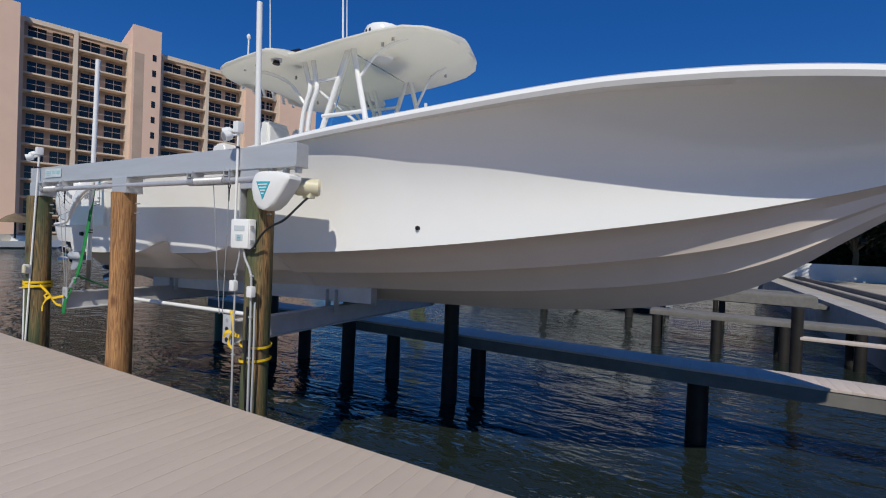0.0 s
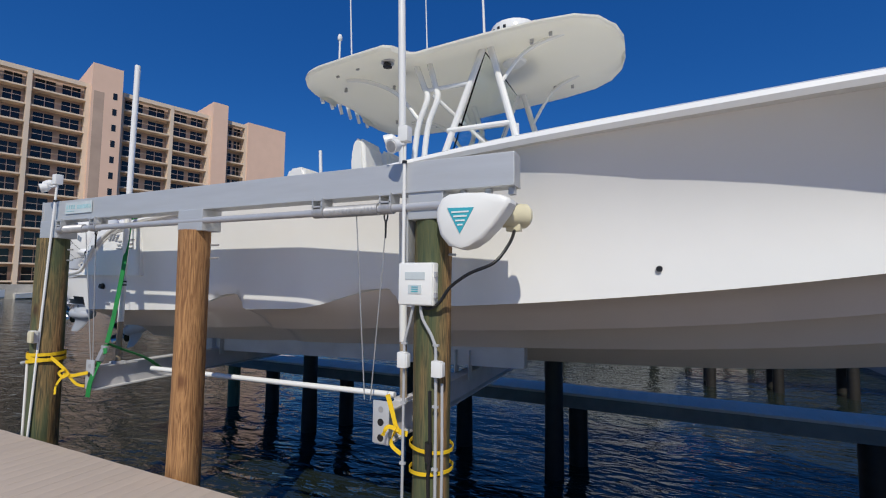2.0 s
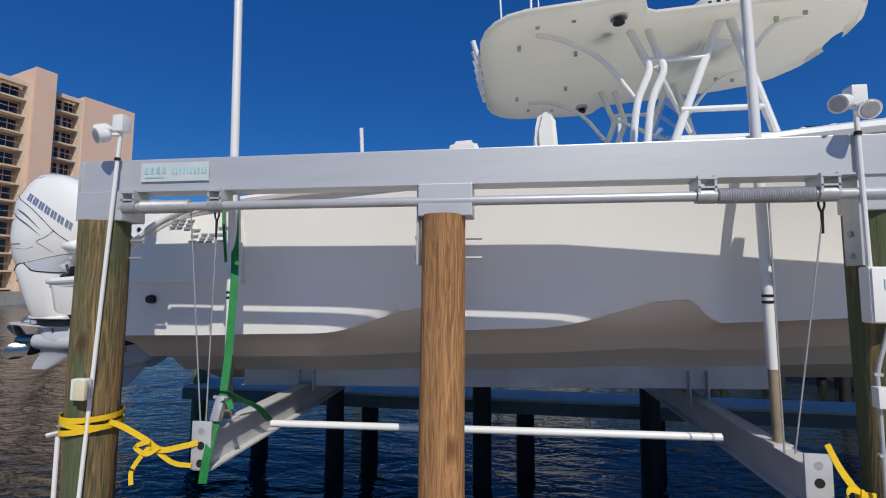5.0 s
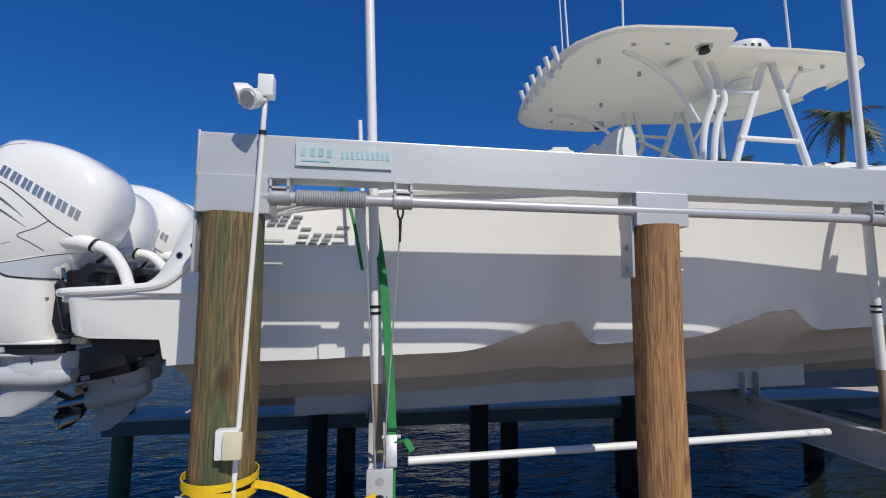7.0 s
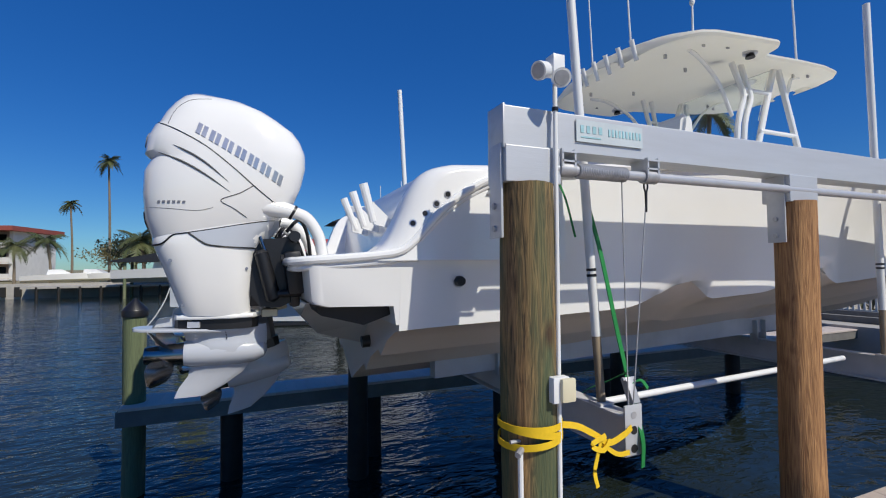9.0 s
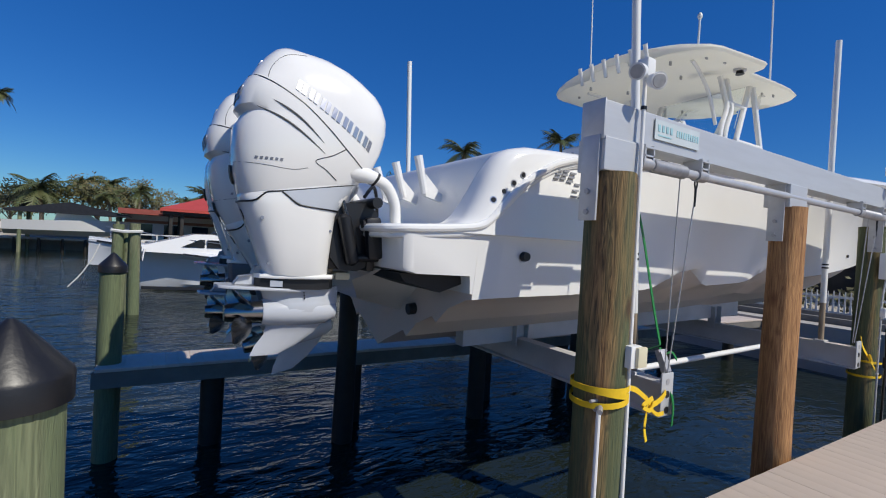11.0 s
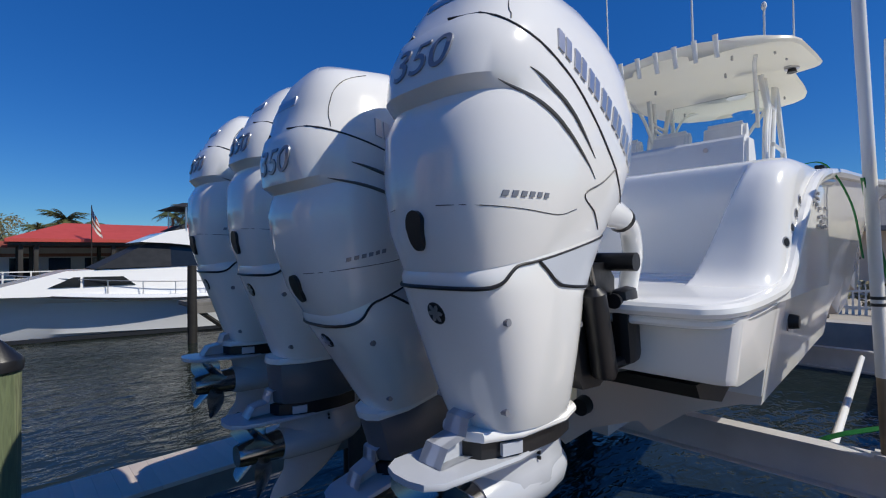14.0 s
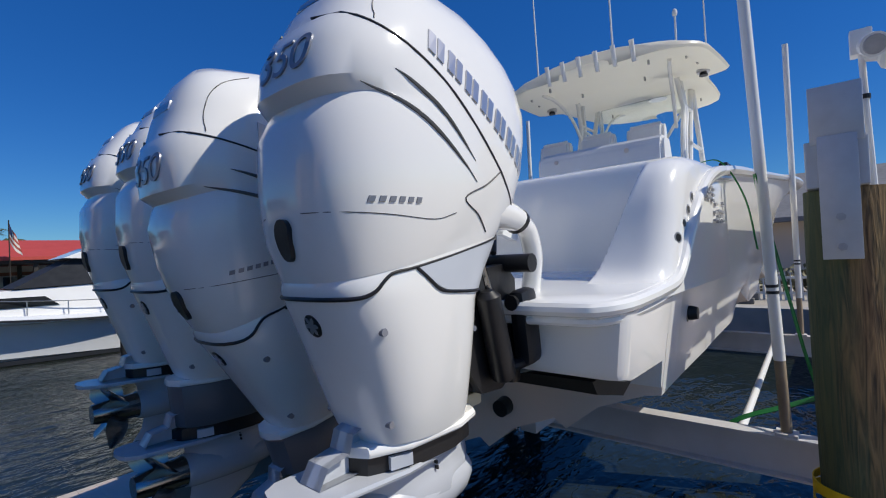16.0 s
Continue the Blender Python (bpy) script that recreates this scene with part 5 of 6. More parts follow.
# ---- land ----
PEACH = mat("peach_stucco", (0.80, 0.55, 0.42), 0.85, vary=0.08, scale=0.6, bump=0.1)
PALEST = mat("pale_stucco", (0.74, 0.60, 0.47), 0.85, vary=0.1, scale=0.6)
# Darker tan with the balcony shade in its colour; rails and mullions share it.
SHADEWALL = mat("tan_shade_wall", (0.52, 0.38, 0.30), 0.85, vary=0.2, scale=0.5)
GRASS = mat("dry_lawn", (0.20, 0.19, 0.09), 0.95, vary=0.5, scale=0.8, bump=0.5, bscale=8, color2=(0.30, 0.25, 0.17))
SANDY = mat("sandy_ground", (0.46, 0.41, 0.33), 0.95, vary=0.3, scale=0.7, bump=0.3)
REDROOF = mat("red_metal_roof", (0.50, 0.07, 0.05), 0.5, vary=0.15, scale=1.5)
TILEROOF = mat("red_tile_roof", (0.33, 0.08, 0.06), 0.8, vary=0.25, scale=3)
GREYROOF = mat("grey_shingle_roof", (0.22, 0.22, 0.23), 0.85, vary=0.25, scale=5)
WHITEWALL = mat("white_painted_wall", (0.72, 0.71, 0.68), 0.7, vary=0.15, scale=1.2)
BRICKISH = mat("brick_red_wall", (0.36, 0.17, 0.11), 0.8, vary=0.25, scale=5)
LEAF = mat("palm_green", (0.055, 0.085, 0.025), 0.55, vary=0.5, scale=3, color2=(0.11, 0.11, 0.04))
LEAF2 = mat("olive_leaves", (0.10, 0.11, 0.035), 0.6, vary=0.5, scale=2, color2=(0.17, 0.13, 0.06))
LEAF3 = mat("dark_leaves", (0.022, 0.035, 0.014), 0.6, vary=0.5, scale=2)
BARK = mat("palm_bark", (0.25, 0.20, 0.14), 0.9, vary=0.35, scale=6, bump=0.4, bscale=14)
NAVY = mat("navy_canvas", (0.012, 0.016, 0.025), 0.8, vary=0.3, scale=4)
# White hull with a slight blue tint of shade put into its colour.
TINTHULL = mat("shade_tinted_white_hull", (0.72, 0.74, 0.76), 0.2, vary=0.06, scale=2, coat=0.3)


def slab(name, outline, lo, hi, m, label, category):
    bm = nb()
    prism(bm, outline, "z", lo, hi)
    return tagged(part(name, bm, m, smooth=False), label, category, kind="structure")


slab("ground_east", [(4.9, -200), (900, -200), (900, 1500), (4.9, 1500)], -3, -0.06, SANDY, "sandy lawn and yard behind the seawall", "ground")
# ground_south is added out of view; it throws warm light onto the hull.
slab("ground_south", [(-12.4, -200), (4.9, -200), (4.9, -0.66), (-12.4, -0.66)], -3, -0.06, SANDY, "unseen sandy ground added behind the dock to bounce warm light", "ground")
slab("ground_north", [(-13, 42), (4.9, 42), (4.9, 1500), (-13, 1500)], -3, -0.1, SANDY, "sandy bank behind the pavilion", "ground")
slab("ground_northwest", [(-74, 61), (-13, 61), (-13, 1500), (-900, 1500), (-900, 110), (-74, 110)], -3, -0.1, GRASS, "dry lawn along the far canal bank", "ground")
slab("ground_west", [(-900, -300), (-80, -300), (-80, 20), (-74, 61), (-74, 110), (-900, 110)], -3, 0.2, GRASS, "lawn round the apartment tower", "ground")
slab("seawall_east", [(4.4, -30), (5.0, -30), (5.0, 60), (4.4, 60)], -3, 0.0, CONC, "pale concrete seawall cap behind the bow", "seawall")
slab("seawall_north", [(-13.3, 41.4), (4.4, 41.4), (4.4, 42.1), (-13.3, 42.1)], -3, 0.0, CONC, "concrete seawall before the pavilion", "seawall")
slab("seawall_northwest", [(-75, 60.3), (-13, 60.3), (-13, 61.2), (-75, 61.2)], -1.9, 0.25, CONC, "long pale concrete seawall across the canal", "seawall")
slab("quay_west", [(-80.6, -60), (-79.6, -60), (-79.6, 20), (-73.4, 61), (-74.4, 61), (-80.6, 20)], -3, 0.6, CONC, "concrete quay before the apartment tower", "seawall")
# raised timber edging along the east bank
for x, w_, h in ((5.9, 0.22, 0.18), (7.1, 0.2, 0.22)):
    bm = nb()
    box(bm, (x, 30, h / 2 - 0.06), (w_, 50, h), bevel=0.02)
    tagged(part("timber_edging", bm, FRAMEWOOD), "weathered timber edging on the bank", "edging", kind="structure")

# picket fence
fence = thing("picket_fence", (7.3, 4, -0.06), "low white picket fence along the yard", "fence")
bm = nb()
box(bm, (0, 0, 0.40), (0.02, 0.075, 0.88))
v_ = [v for v in bm.verts if v.co.z > 0.8]
for v in v_:
    v.co.y *= 0.3
    v.co.z += 0.03
picket = finish("picket", bm, WHITEWALL, False)
for i in range(110):
    o = new("picket", picket)
    o.parent = fence
    o.matrix_parent_inverse = fence.matrix_basis.inverted()
    o.location = (7.3, -6.0 + 0.145 * i, -0.03)
for z in (0.16, 0.66):
    bm = nb()
    box(bm, (7.33, 2.0, z), (0.035, 16.2, 0.07))
    part("fence_rail", bm, WHITEWALL, fence)

# neighbour dock north of the catwalk
nd = thing("finger_pier", (2, 16, -0.2), "weathered timber finger pier on dark piles", "pier")
bm = nb()
box(bm, (1.6, 16.0, -0.22), (5.6, 0.9, 0.14), bevel=0.01)
part("pier_deck", bm, FRAMEWOOD, nd)
for x in (-1.0, 0.6, 2.2, 3.8):
    for y in (15.6, 16.4):
        bm = nb()
        tube(bm, [(x, y, -3), (x, y, -0.28)], 0.13, 12)
        part("pier_pile", bm, DARKWOOD, nd)
bm = nb()
box(bm, (3.3, 12.6, -0.12), (2.6, 0.22, 0.07), bevel=0.01)
part("diving_plank", bm, DECK, nd, "tan plank resting over the water")
for y in (22.5, 29):
    bm = nb()
    box(bm, (1.5, y, -0.2), (6.0, 1.2, 0.14))
    part("pier_deck", bm, FRAMEWOOD, nd)
for x, y in ((2.0, 12.6), (-1.2, 22.2), (-1.2, 29), (1, 22.2), (1, 29)):
    piling(x, y, 0.55 if y < 15 else 0.1, 0.12, DARKWOOD, "grey timber pile of the neighbouring slip", "neighbouring slip pilings")
ww = thing("garden_wall", (12, 46, 0), "white garden wall in leafy shade", "wall")
bm = nb()
box(bm, (12, 46, 0.55), (26, 0.25, 1.3), bevel=0.02); box(bm, (5.2, 46, 0.6), (0.5, 0.5, 1.5), bevel=0.02)
part("wall", bm, WHITEWALL, ww)


# ---- plants ----
def frond(bm, base, ang, length, droop, lift_, n=15):
    d = Vector((math.cos(ang), math.sin(ang), 0))
    side = Vector((-d.y, d.x, 0))
    prev = None
    for k in range(n + 1):
        t = k / n
        p = base + d * (length * (t - 0.15 * t * t * droop)) + Vector((0, 0, length * (lift_ * t - droop * t * t)))
        if prev is not None:
            w = length * 0.012 * (1 - t) + 0.006
            q = [bm.verts.new(c) for c in (prev + side * w, prev - side * w, p - side * w, p + side * w)]
            bm.faces.new(q)
            ll = length * (0.34 * math.sin(math.pi * min(1, 0.12 + t * 0.9)) + 0.04)
            for s in (1, -1):
                dirv = (side * s * 0.85 + d * 0.55 + Vector((0, 0, -0.35 - 0.3 * random.random()))).normalized()
                a = bm.verts.new(prev); b = bm.verts.new(p)
                c = bm.verts.new(p + dirv * ll * random.uniform(0.8, 1.1))
                bm.faces.new((a, b, c))
        prev = p


def palm(x, y, h, r=2.2, trunk=0.14, m=LEAF, n=20, lean=0.4, g=0.0, group="palm trees"):
    t = thing("palm_tree", (x, y, g), "tall palm tree with a ragged green crown", "palm tree", group)
    a = random.uniform(0, 6.28)
    top = Vector((x + lean * math.cos(a), y + lean * math.sin(a), g + h))
    bm = nb()
    pts = spline([(x, y, g - 0.3), (x + 0.15 * lean * math.cos(a), y + 0.15 * lean * math.sin(a), g + h * 0.45), tuple(top)], 7)
    tube(bm, pts, [trunk * (1.25 - 0.5 * k / (len(pts) - 1)) for k in range(len(pts))], 9)
    part("trunk", bm, BARK, t)
    bm = nb()
    for k in range(n):
        lf = random.uniform(-0.35, 0.95)
        frond(bm, top, 2.399 * k + random.uniform(-0.2, 0.2), r * random.uniform(0.8, 1.1), 0.75 - 0.25 * lf, lf)
    part("crown", bm, m, t, smooth=False)
    return t


def tree(x, y, h, r, m, n=2600, g=0.0, thin=0.0, label="broad tree with an uneven olive crown", size=0.22):
    t = thing("tree", (x, y, g), label, "tree", "trees on the banks")
    bm = nb()
    tips = []
    tube(bm, [(x, y, g - 0.3), (x + 0.1, y, g + h * 0.25), (x, y + 0.1, g + h * 0.42)], [h * 0.032, h * 0.026, h * 0.022], 9)
    for k in range(11):
        a, e = 2.4 * k, random.uniform(0.25, 1.0)
        b = Vector((x, y, g + h * random.uniform(0.28, 0.45)))
        tip = Vector((x + r * math.cos(a) * random.uniform(0.5, 0.9), y + r * math.sin(a) * random.uniform(0.5, 0.9), g + h * (0.5 + 0.45 * e)))
        mid = b.lerp(tip, 0.5) + Vector((0, 0, h * 0.05))
        tube(bm, [b, mid, tip], [h * 0.015, h * 0.009, h * 0.003], 6)
        tips += [tip, mid]
        for j in range(3):
            q = tip + Vector((random.uniform(-1, 1), random.uniform(-1, 1), random.uniform(-0.3, 0.8))) * r * 0.3
            tube(bm, [mid, q], [h * 0.005, h * 0.002], 4)
            tips.append(q)
    part("trunk", bm, BARK, t)
    bm = nb()
    cl = [(random.choice(tips) + Vector((random.gauss(0, 1), random.gauss(0, 1), random.gauss(0, 0.7))) * r * 0.12, r * random.uniform(0.10, 0.24)) for _ in range(46)]
    for k in range(n):
        c, cr = random.choice(cl)
        p = c + Vector((random.gauss(0, 1), random.gauss(0, 1), random.gauss(0, 0.75))) * cr
        u = Vector((random.gauss(0, 1), random.gauss(0, 1), random.gauss(0, 1))).normalized()
        w = u.orthogonal().normalized()
        s = size * random.uniform(0.5, 1.2)
        bm.faces.new([bm.verts.new(p + u * s), bm.verts.new(p + w * s * 0.45), bm.verts.new(p - u * s), bm.verts.new(p - w * s * 0.45)])
    part("crown", bm, m, t, smooth=False)


palm(19, 23, 12.2, 2.3, 0.17, n=18)
palm(17.5, 29, 10.8, 2.2, 0.16, n=18)
palm(12, 36, 10.0, 2.6, 0.15, n=18)
palm(24, 27, 9.5, 2.6)
palm(-28.6, 79, 17.2, 1.9, 0.16, n=26)
palm(-37, 93, 12.5, 1.8, 0.16, n=24)
for x, y, h in ((-46, 66, 4.0), (-41, 67, 4.6), (-38, 66.5, 4.2), (-35, 68, 4.6), (-32, 69, 5.2), (-49, 66, 3.6)):
    palm(x, y, h, 2.4, 0.13, lean=0.5)
palm(-22, 66, 5.2, 3.4, 0.2, n=22)
palm(-19, 70, 6.4, 2.6, 0.16)
palm(-16.5, 72, 6.8, 2.4, 0.16)
palm(-13.5, 70, 6.0, 2.4, 0.16)
palm(-8.6, 58, 4.6, 1.7, 0.15)
palm(-6.8, 60, 5.6, 2.3, 0.15)
palm(-5.0, 62, 5.0, 2.0, 0.14)
palm(2.5, 60, 6.4, 2.2, 0.14)
palm(4.0, 57, 6.6, 2.4, 0.14)
palm(-16, 66, 5.0, 2.4, 0.14)
tree(-17.5, 69, 6.4, 3.4, LEAF2, 3200, label="thin-leaved tree with brownish twigs", size=0.2)
tree(-13.0, 74, 6.2, 3.6, LEAF2, 3000, label="thin-leaved tree with brownish twigs", size=0.2)
tree(-24.5, 74, 6.0, 3.0, LEAF3, 2000)
tree(-27.5, 80, 5.0, 3.0, LEAF2, 1600)
for x, y, h, r in ((7, 49, 6.5, 4.0), (11.5, 50, 8.0, 4.5), (17, 48, 8.5, 5.0), (23, 45, 9.0, 5.0), (13, 43.5, 5.5, 2.6), (30, 42, 9.0, 5.0)):
    tree(x, y, h, r, LEAF3, 3000, label="dark shady tree behind the garden wall", size=0.35)


# ---- apartment tower ----
tower = thing("apartment_tower", (-83, 52, 0), "peach twelve-storey apartment tower with recessed balconies", "apartment building")
TM = Matrix.Translation((-90, 29, 0)) @ Matrix.Rotation(math.atan2(46.4, 14), 4, "Z") @ Matrix.Scale(-1, 4, (0, 1, 0))


def tpart(name, boxes, m, parent=tower, label=""):
    bm = nb()
    for (s0, s1), (d0, d1), (z0, z1) in boxes:
        box(bm, ((s0 + s1) / 2, (d0 + d1) / 2, (z0 + z1) / 2), (abs(s1 - s0), abs(d1 - d0), z1 - z0))
    bmesh.ops.transform(bm, matrix=TM, verts=bm.verts)
    return part(name, bm, m, parent, label, smooth=False)


FL, NF, ZB = 2.68, 12, 0.9
ROOF = ZB + FL * NF
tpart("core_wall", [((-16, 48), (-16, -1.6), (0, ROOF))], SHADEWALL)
tpart("stair_tower", [((-18, 0), (-14, 1.4), (0, ROOF + 1.6))], PEACH, label="plain peach end tower")
tpart("stair_tower", [((14.0, 18.2), (-12, 1.2), (0, ROOF + 3.6))], PEACH, label="peach stair tower above the roof")
tpart("stair_tower", [((33.0, 35.8), (-12, 1.2), (0, ROOF + 2.8))], PEACH)
tpart("end_block", [((40.2, 48.5), (-14, 0.6), (0, ROOF + 0.8))], PEACH)
tpart("parapet", [((0, 48), (-1.0, 0.15), (ROOF - 0.45, ROOF + 0.25))], PALEST)
for z in range(NF):
    tpart("slot_window", [((16.9, 17.5), (1.19, 1.215), (ZB + z * FL + 0.9, ZB + z * FL + 2.0))], GLASSY)
# Flat darker strip on the stair tower, painted as a recess's shade.
tpart("recess_shade_strip", [((14.3, 15.7), (1.19, 1.21), (2, ROOF - 1))], SHADEWALL)
for s in (0.2, 6.6, 13.75, 18.45, 26.2, 32.8, 36.0, 40.0):
    tpart("column", [((s - 0.28, s + 0.28), (-1.6, 0.25), (0, ROOF + 0.1))], PALEST)
for a, b in ((0.5, 6.3), (6.9, 13.5), (18.7, 25.9), (26.5, 32.5), (36.3, 39.7)):
    for z in range(NF):
        z0 = ZB + z * FL
        tpart("balcony_slab", [((a, b), (-1.6, 0.12), (z0 - 0.12, z0 + 0.12))], PALEST)
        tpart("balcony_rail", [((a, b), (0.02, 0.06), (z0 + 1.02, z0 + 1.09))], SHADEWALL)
        for f0, f1 in ((0.08, 0.45), (0.58, 0.93)):
            w_ = tpart("window", [((a + (b - a) * f0, a + (b - a) * f1), (-1.62, -1.56), (z0 + 0.15, z0 + 2.15))], GLASSY)
            sm = a + (b - a) * (f0 + f1) / 2
            tpart("mullion", [((sm - 0.05, sm + 0.05), (-1.565, -1.52), (z0 + 0.15, z0 + 2.15))], SHADEWALL, w_)
THATCH = mat("thatch", (0.20, 0.15, 0.09), 0.95, vary=0.4, scale=8, bump=0.4)
for y in (24.9, 34.5):
    hut = thing("thatched_shelter", (-77, y, 0.2), "small thatched palm shelter on the quay", "shelter", "shelters on the quay")
    bm = nb()
    tube(bm, [(-77, y, 2.15), (-77, y, 2.25), (-77, y, 2.9), (-77, y, 3.35)], [1.75, 1.7, 0.95, 0.08], 14)
    part("thatch_roof", bm, THATCH, hut)
    bm = nb()
    tube(bm, [(-77, y, 0.1), (-77, y, 3)], 0.12, 8)
    part("post", bm, DARKWOOD, hut)


def small_boat(x, y, L, ang, hullm=GEL, label="small white motor boat moored at a far dock", z=None):
    t = thing("motor_boat", (x, y, WATER), label, "boat", "far moored boats")
    z0 = WATER - 0.2 if z is None else z
    m = Matrix.Translation((x, y, z0)) @ Matrix.Rotation(ang, 4, "Z")
    bm = nb()
    rings = []
    for k in range(11):
        u = k / 10
        w = 0.17 * L * (1 - max(0, (u - 0.45) / 0.55) ** 2.2) + 0.01
        hgt = L * (0.13 + 0.05 * u)
        rings.append([(L * (u - 0.5), -w, hgt), (L * (u - 0.5), -w * 0.8, hgt * 0.35), (L * (u - 0.5), 0, 0.02 + 0.09 * L * max(0, u - 0.6)), (L * (u - 0.5), w * 0.8, hgt * 0.35), (L * (u - 0.5), w, hgt)])
    loft(bm, rings)
    bmesh.ops.transform(bm, matrix=m, verts=bm.verts)
    part("hull", bm, hullm, t)
    bm = nb()
    prism(bm, [(-0.15 * L, 0.12 * L), (-0.12 * L, 0.24 * L), (0.08 * L, 0.24 * L), (0.22 * L, 0.16 * L)], "y", -0.1 * L, 0.1 * L)
    bmesh.ops.transform(bm, matrix=m, verts=bm.verts)
    part("cabin", bm, GEL, t)


small_boat(-78, 26, 8, 1.2)
small_boat(-76.0, 34.2, 7, 1.3)
small_boat(-18, 56, 9.5, 0.1, z=0.3, label="white motor boat on a far dockside lift")
small_boat(-24, 95, 12, 0.2)
small_boat(-17, 100, 14, 0.1)
small_boat(-30, 64.5, 6, 0.3, z=0.25)
small_boat(-27, 66, 6, -0.2, z=0.25)

# far docks with posts and a dark lift roof
fd = thing("far_dock", (-20, 57, 0), "long pale timber dock on dark posts across the canal", "dock")
bm = nb()
box(bm, (-22, 57.5, -0.05), (15, 2.2, 0.2)); box(bm, (-20, 59.5, -0.1), (22, 2.0, 0.25))
part("dock_deck", bm, CONC, fd)
for k in range(9):
    bm = nb()
    tube(bm, [(-29 + 1.7 * k, 56.5, -3), (-29 + 1.7 * k, 56.5, 0.0)], 0.14, 8)
    part("post", bm, DARKWOOD, fd)
for x in (-21.5, -14.5):
    for y in (54.5, 57.5):
        bm = nb()
        tube(bm, [(x, y, -3), (x, y, 2.6)], 0.15, 8)
        part("post", bm, PILE_OLIVE, fd)
bm = nb()
prism(bm, [(-22.5, 2.5), (-18, 3.4), (-13.5, 2.5), (-13.5, 2.35), (-22.5, 2.35)], "y", 54, 58)
part("lift_roof", bm, NAVY, fd, "dark canvas lift roof")
for k in range(34):
    bm = nb()
    box(bm, (-73 + 1.25 * k, 60.2, -0.55), (0.55, 0.22, 1.0))
    part("seawall_buttress", bm, DARKWOOD, fd)

# ---- three-storey block with tile roof ----
blk = thing("apartment_block", (-60, 95, 0), "cream three-storey block with red tile roof and pierced screens", "apartment building")
SCREEN = mat("pierced_screen", (0.45, 0.33, 0.20), 0.85, vary=0.6, scale=9)
def bpart(name, boxes, m, label="", parent=None):
    bm = nb()
    for c, s in boxes:
        box(bm, c, s)
    bmesh.ops.transform(bm, matrix=Matrix.Translation((-44.5, 92, 0)) @ Matrix.Rotation(radians(170), 4, "Z") @ Matrix.Scale(-1, 4, (0, 1, 0)), verts=bm.verts)
    return part(name, bm, m, parent or blk, label, smooth=False)
bpart("core_wall", [((18, 6, 3.9), (35, 9, 7.8))], SHADEWALL)
bpart("end_wall", [((0.2, 6, 3.9), (0.5, 11, 7.8))], WHITEWALL)
for z in (0.2, 2.75, 5.3):
    bpart("balcony_slab", [((18, 0.9, z), (36, 2.4, 0.22))], WHITEWALL)
    bpart("balcony_rail", [((18, -0.2, z + 0.55), (36, 0.12, 0.75))], WHITEWALL)
    for k in range(12):
        w_ = bpart("window", [((2.2 + 3 * k, 1.48, z + 1.25), (1.6, 0.06, 1.5))], GLASSY)
for x in (3.0, 9.0, 21.0, 27.0):
    bpart("screen", [((x, -0.35, 4.0), (2.0, 0.15, 7.4))], SCREEN, "tan pierced masonry screen")
bpart("roof", [((18, 5, 8.1), (38.5, 13.5, 0.7))], TILEROOF, "dark red tile mansard")
bpart("roof_top", [((20, 6, 8.7), (30, 8, 0.5))], WHITEWALL)

# ---- pavilion with red roof ----
pav = thing("pavilion", (-4, 50, 0), "open boathouse pavilion with a red metal hip roof", "pavilion")
bm = nb()
x0, x1, y0, y1, ze, zr = -11.1, 6.0, 45.2, 53.5, 3.2, 4.55
loft(bm, [[(x0, y0, ze - 0.22), (x1, y0, ze - 0.22), (x1, y1, ze - 0.22), (x0, y1, ze - 0.22)], [(x0, y0, ze), (x1, y0, ze), (x1, y1, ze), (x0, y1, ze)], [(x0 + 3.4, 49.2, zr), (x1 - 3.4, 49.2, zr), (x1 - 3.4, 49.5, zr), (x0 + 3.4, 49.5, zr)]])
part("hip_roof", bm, REDROOF, pav, "red standing-seam hip roof", smooth=False)
bm = nb()
box(bm, (-2.55, 49.4, ze - 0.33), (16.7, 8.0, 0.22))
part("fascia", bm, DARKWOOD, pav)
for x in (-10.3, -9.5, -5.1, -0.3, 4.8):
    for y in (45.8, 52.8):
        bm = nb()
        box(bm, (x, y, 1.45), (0.26, 0.26, 3.2), bevel=0.02)
        part("post", bm, DARKWOOD, pav)
house2 = thing("house", (-2, 58, 0), "long low pale house with a red tile roof", "house")
bm = nb()
box(bm, (-2, 59, 1.5), (24, 6, 3.2))
part("wall", bm, WHITEWALL, house2, smooth=False)
bm = nb()
box(bm, (-2, 58, 3.0), (25, 8.5, 0.5))
part("roof", bm, TILEROOF, house2, smooth=False)
bm = nb()
box(bm, (-2, 55.9, 2.1), (24.2, 0.3, 0.28))
part("lintel_band", bm, BRICKISH, house2)
for k in range(9):
    bm = nb()
    box(bm, (-12.5 + 2.5 * k, 55.95, 1.1), (1.5, 0.12, 1.5))
    part("window", bm, GLASSY, house2)
deck2 = thing("pavilion_deck", (-4, 43, 0), "white-railed dock in front of the pavilion", "dock")
for k in range(14):
    bm = nb()
    box(bm, (-12.5 + 1.3 * k, 42.2, 0.5), (0.09, 0.09, 1.1))
    part("rail_post", bm, WHITEWALL, deck2)
for z in (0.55, 1.0):
    bm = nb()
    box(bm, (-4, 42.2, z), (17.5, 0.06, 0.08))
    part("rail", bm, WHITEWALL, deck2)
flag = thing("flag", (-6.6, 44.2, 0), "striped flag hanging from a thin pole", "flag")
pipe("pole", [(-6.6, 44.2, 0), (-6.6, 44.2, 5.6)], 0.035, DARKWOOD, flag)
FLAGR = mat("red_cloth", (0.45, 0.10, 0.07), 0.8, vary=0.3, scale=4)
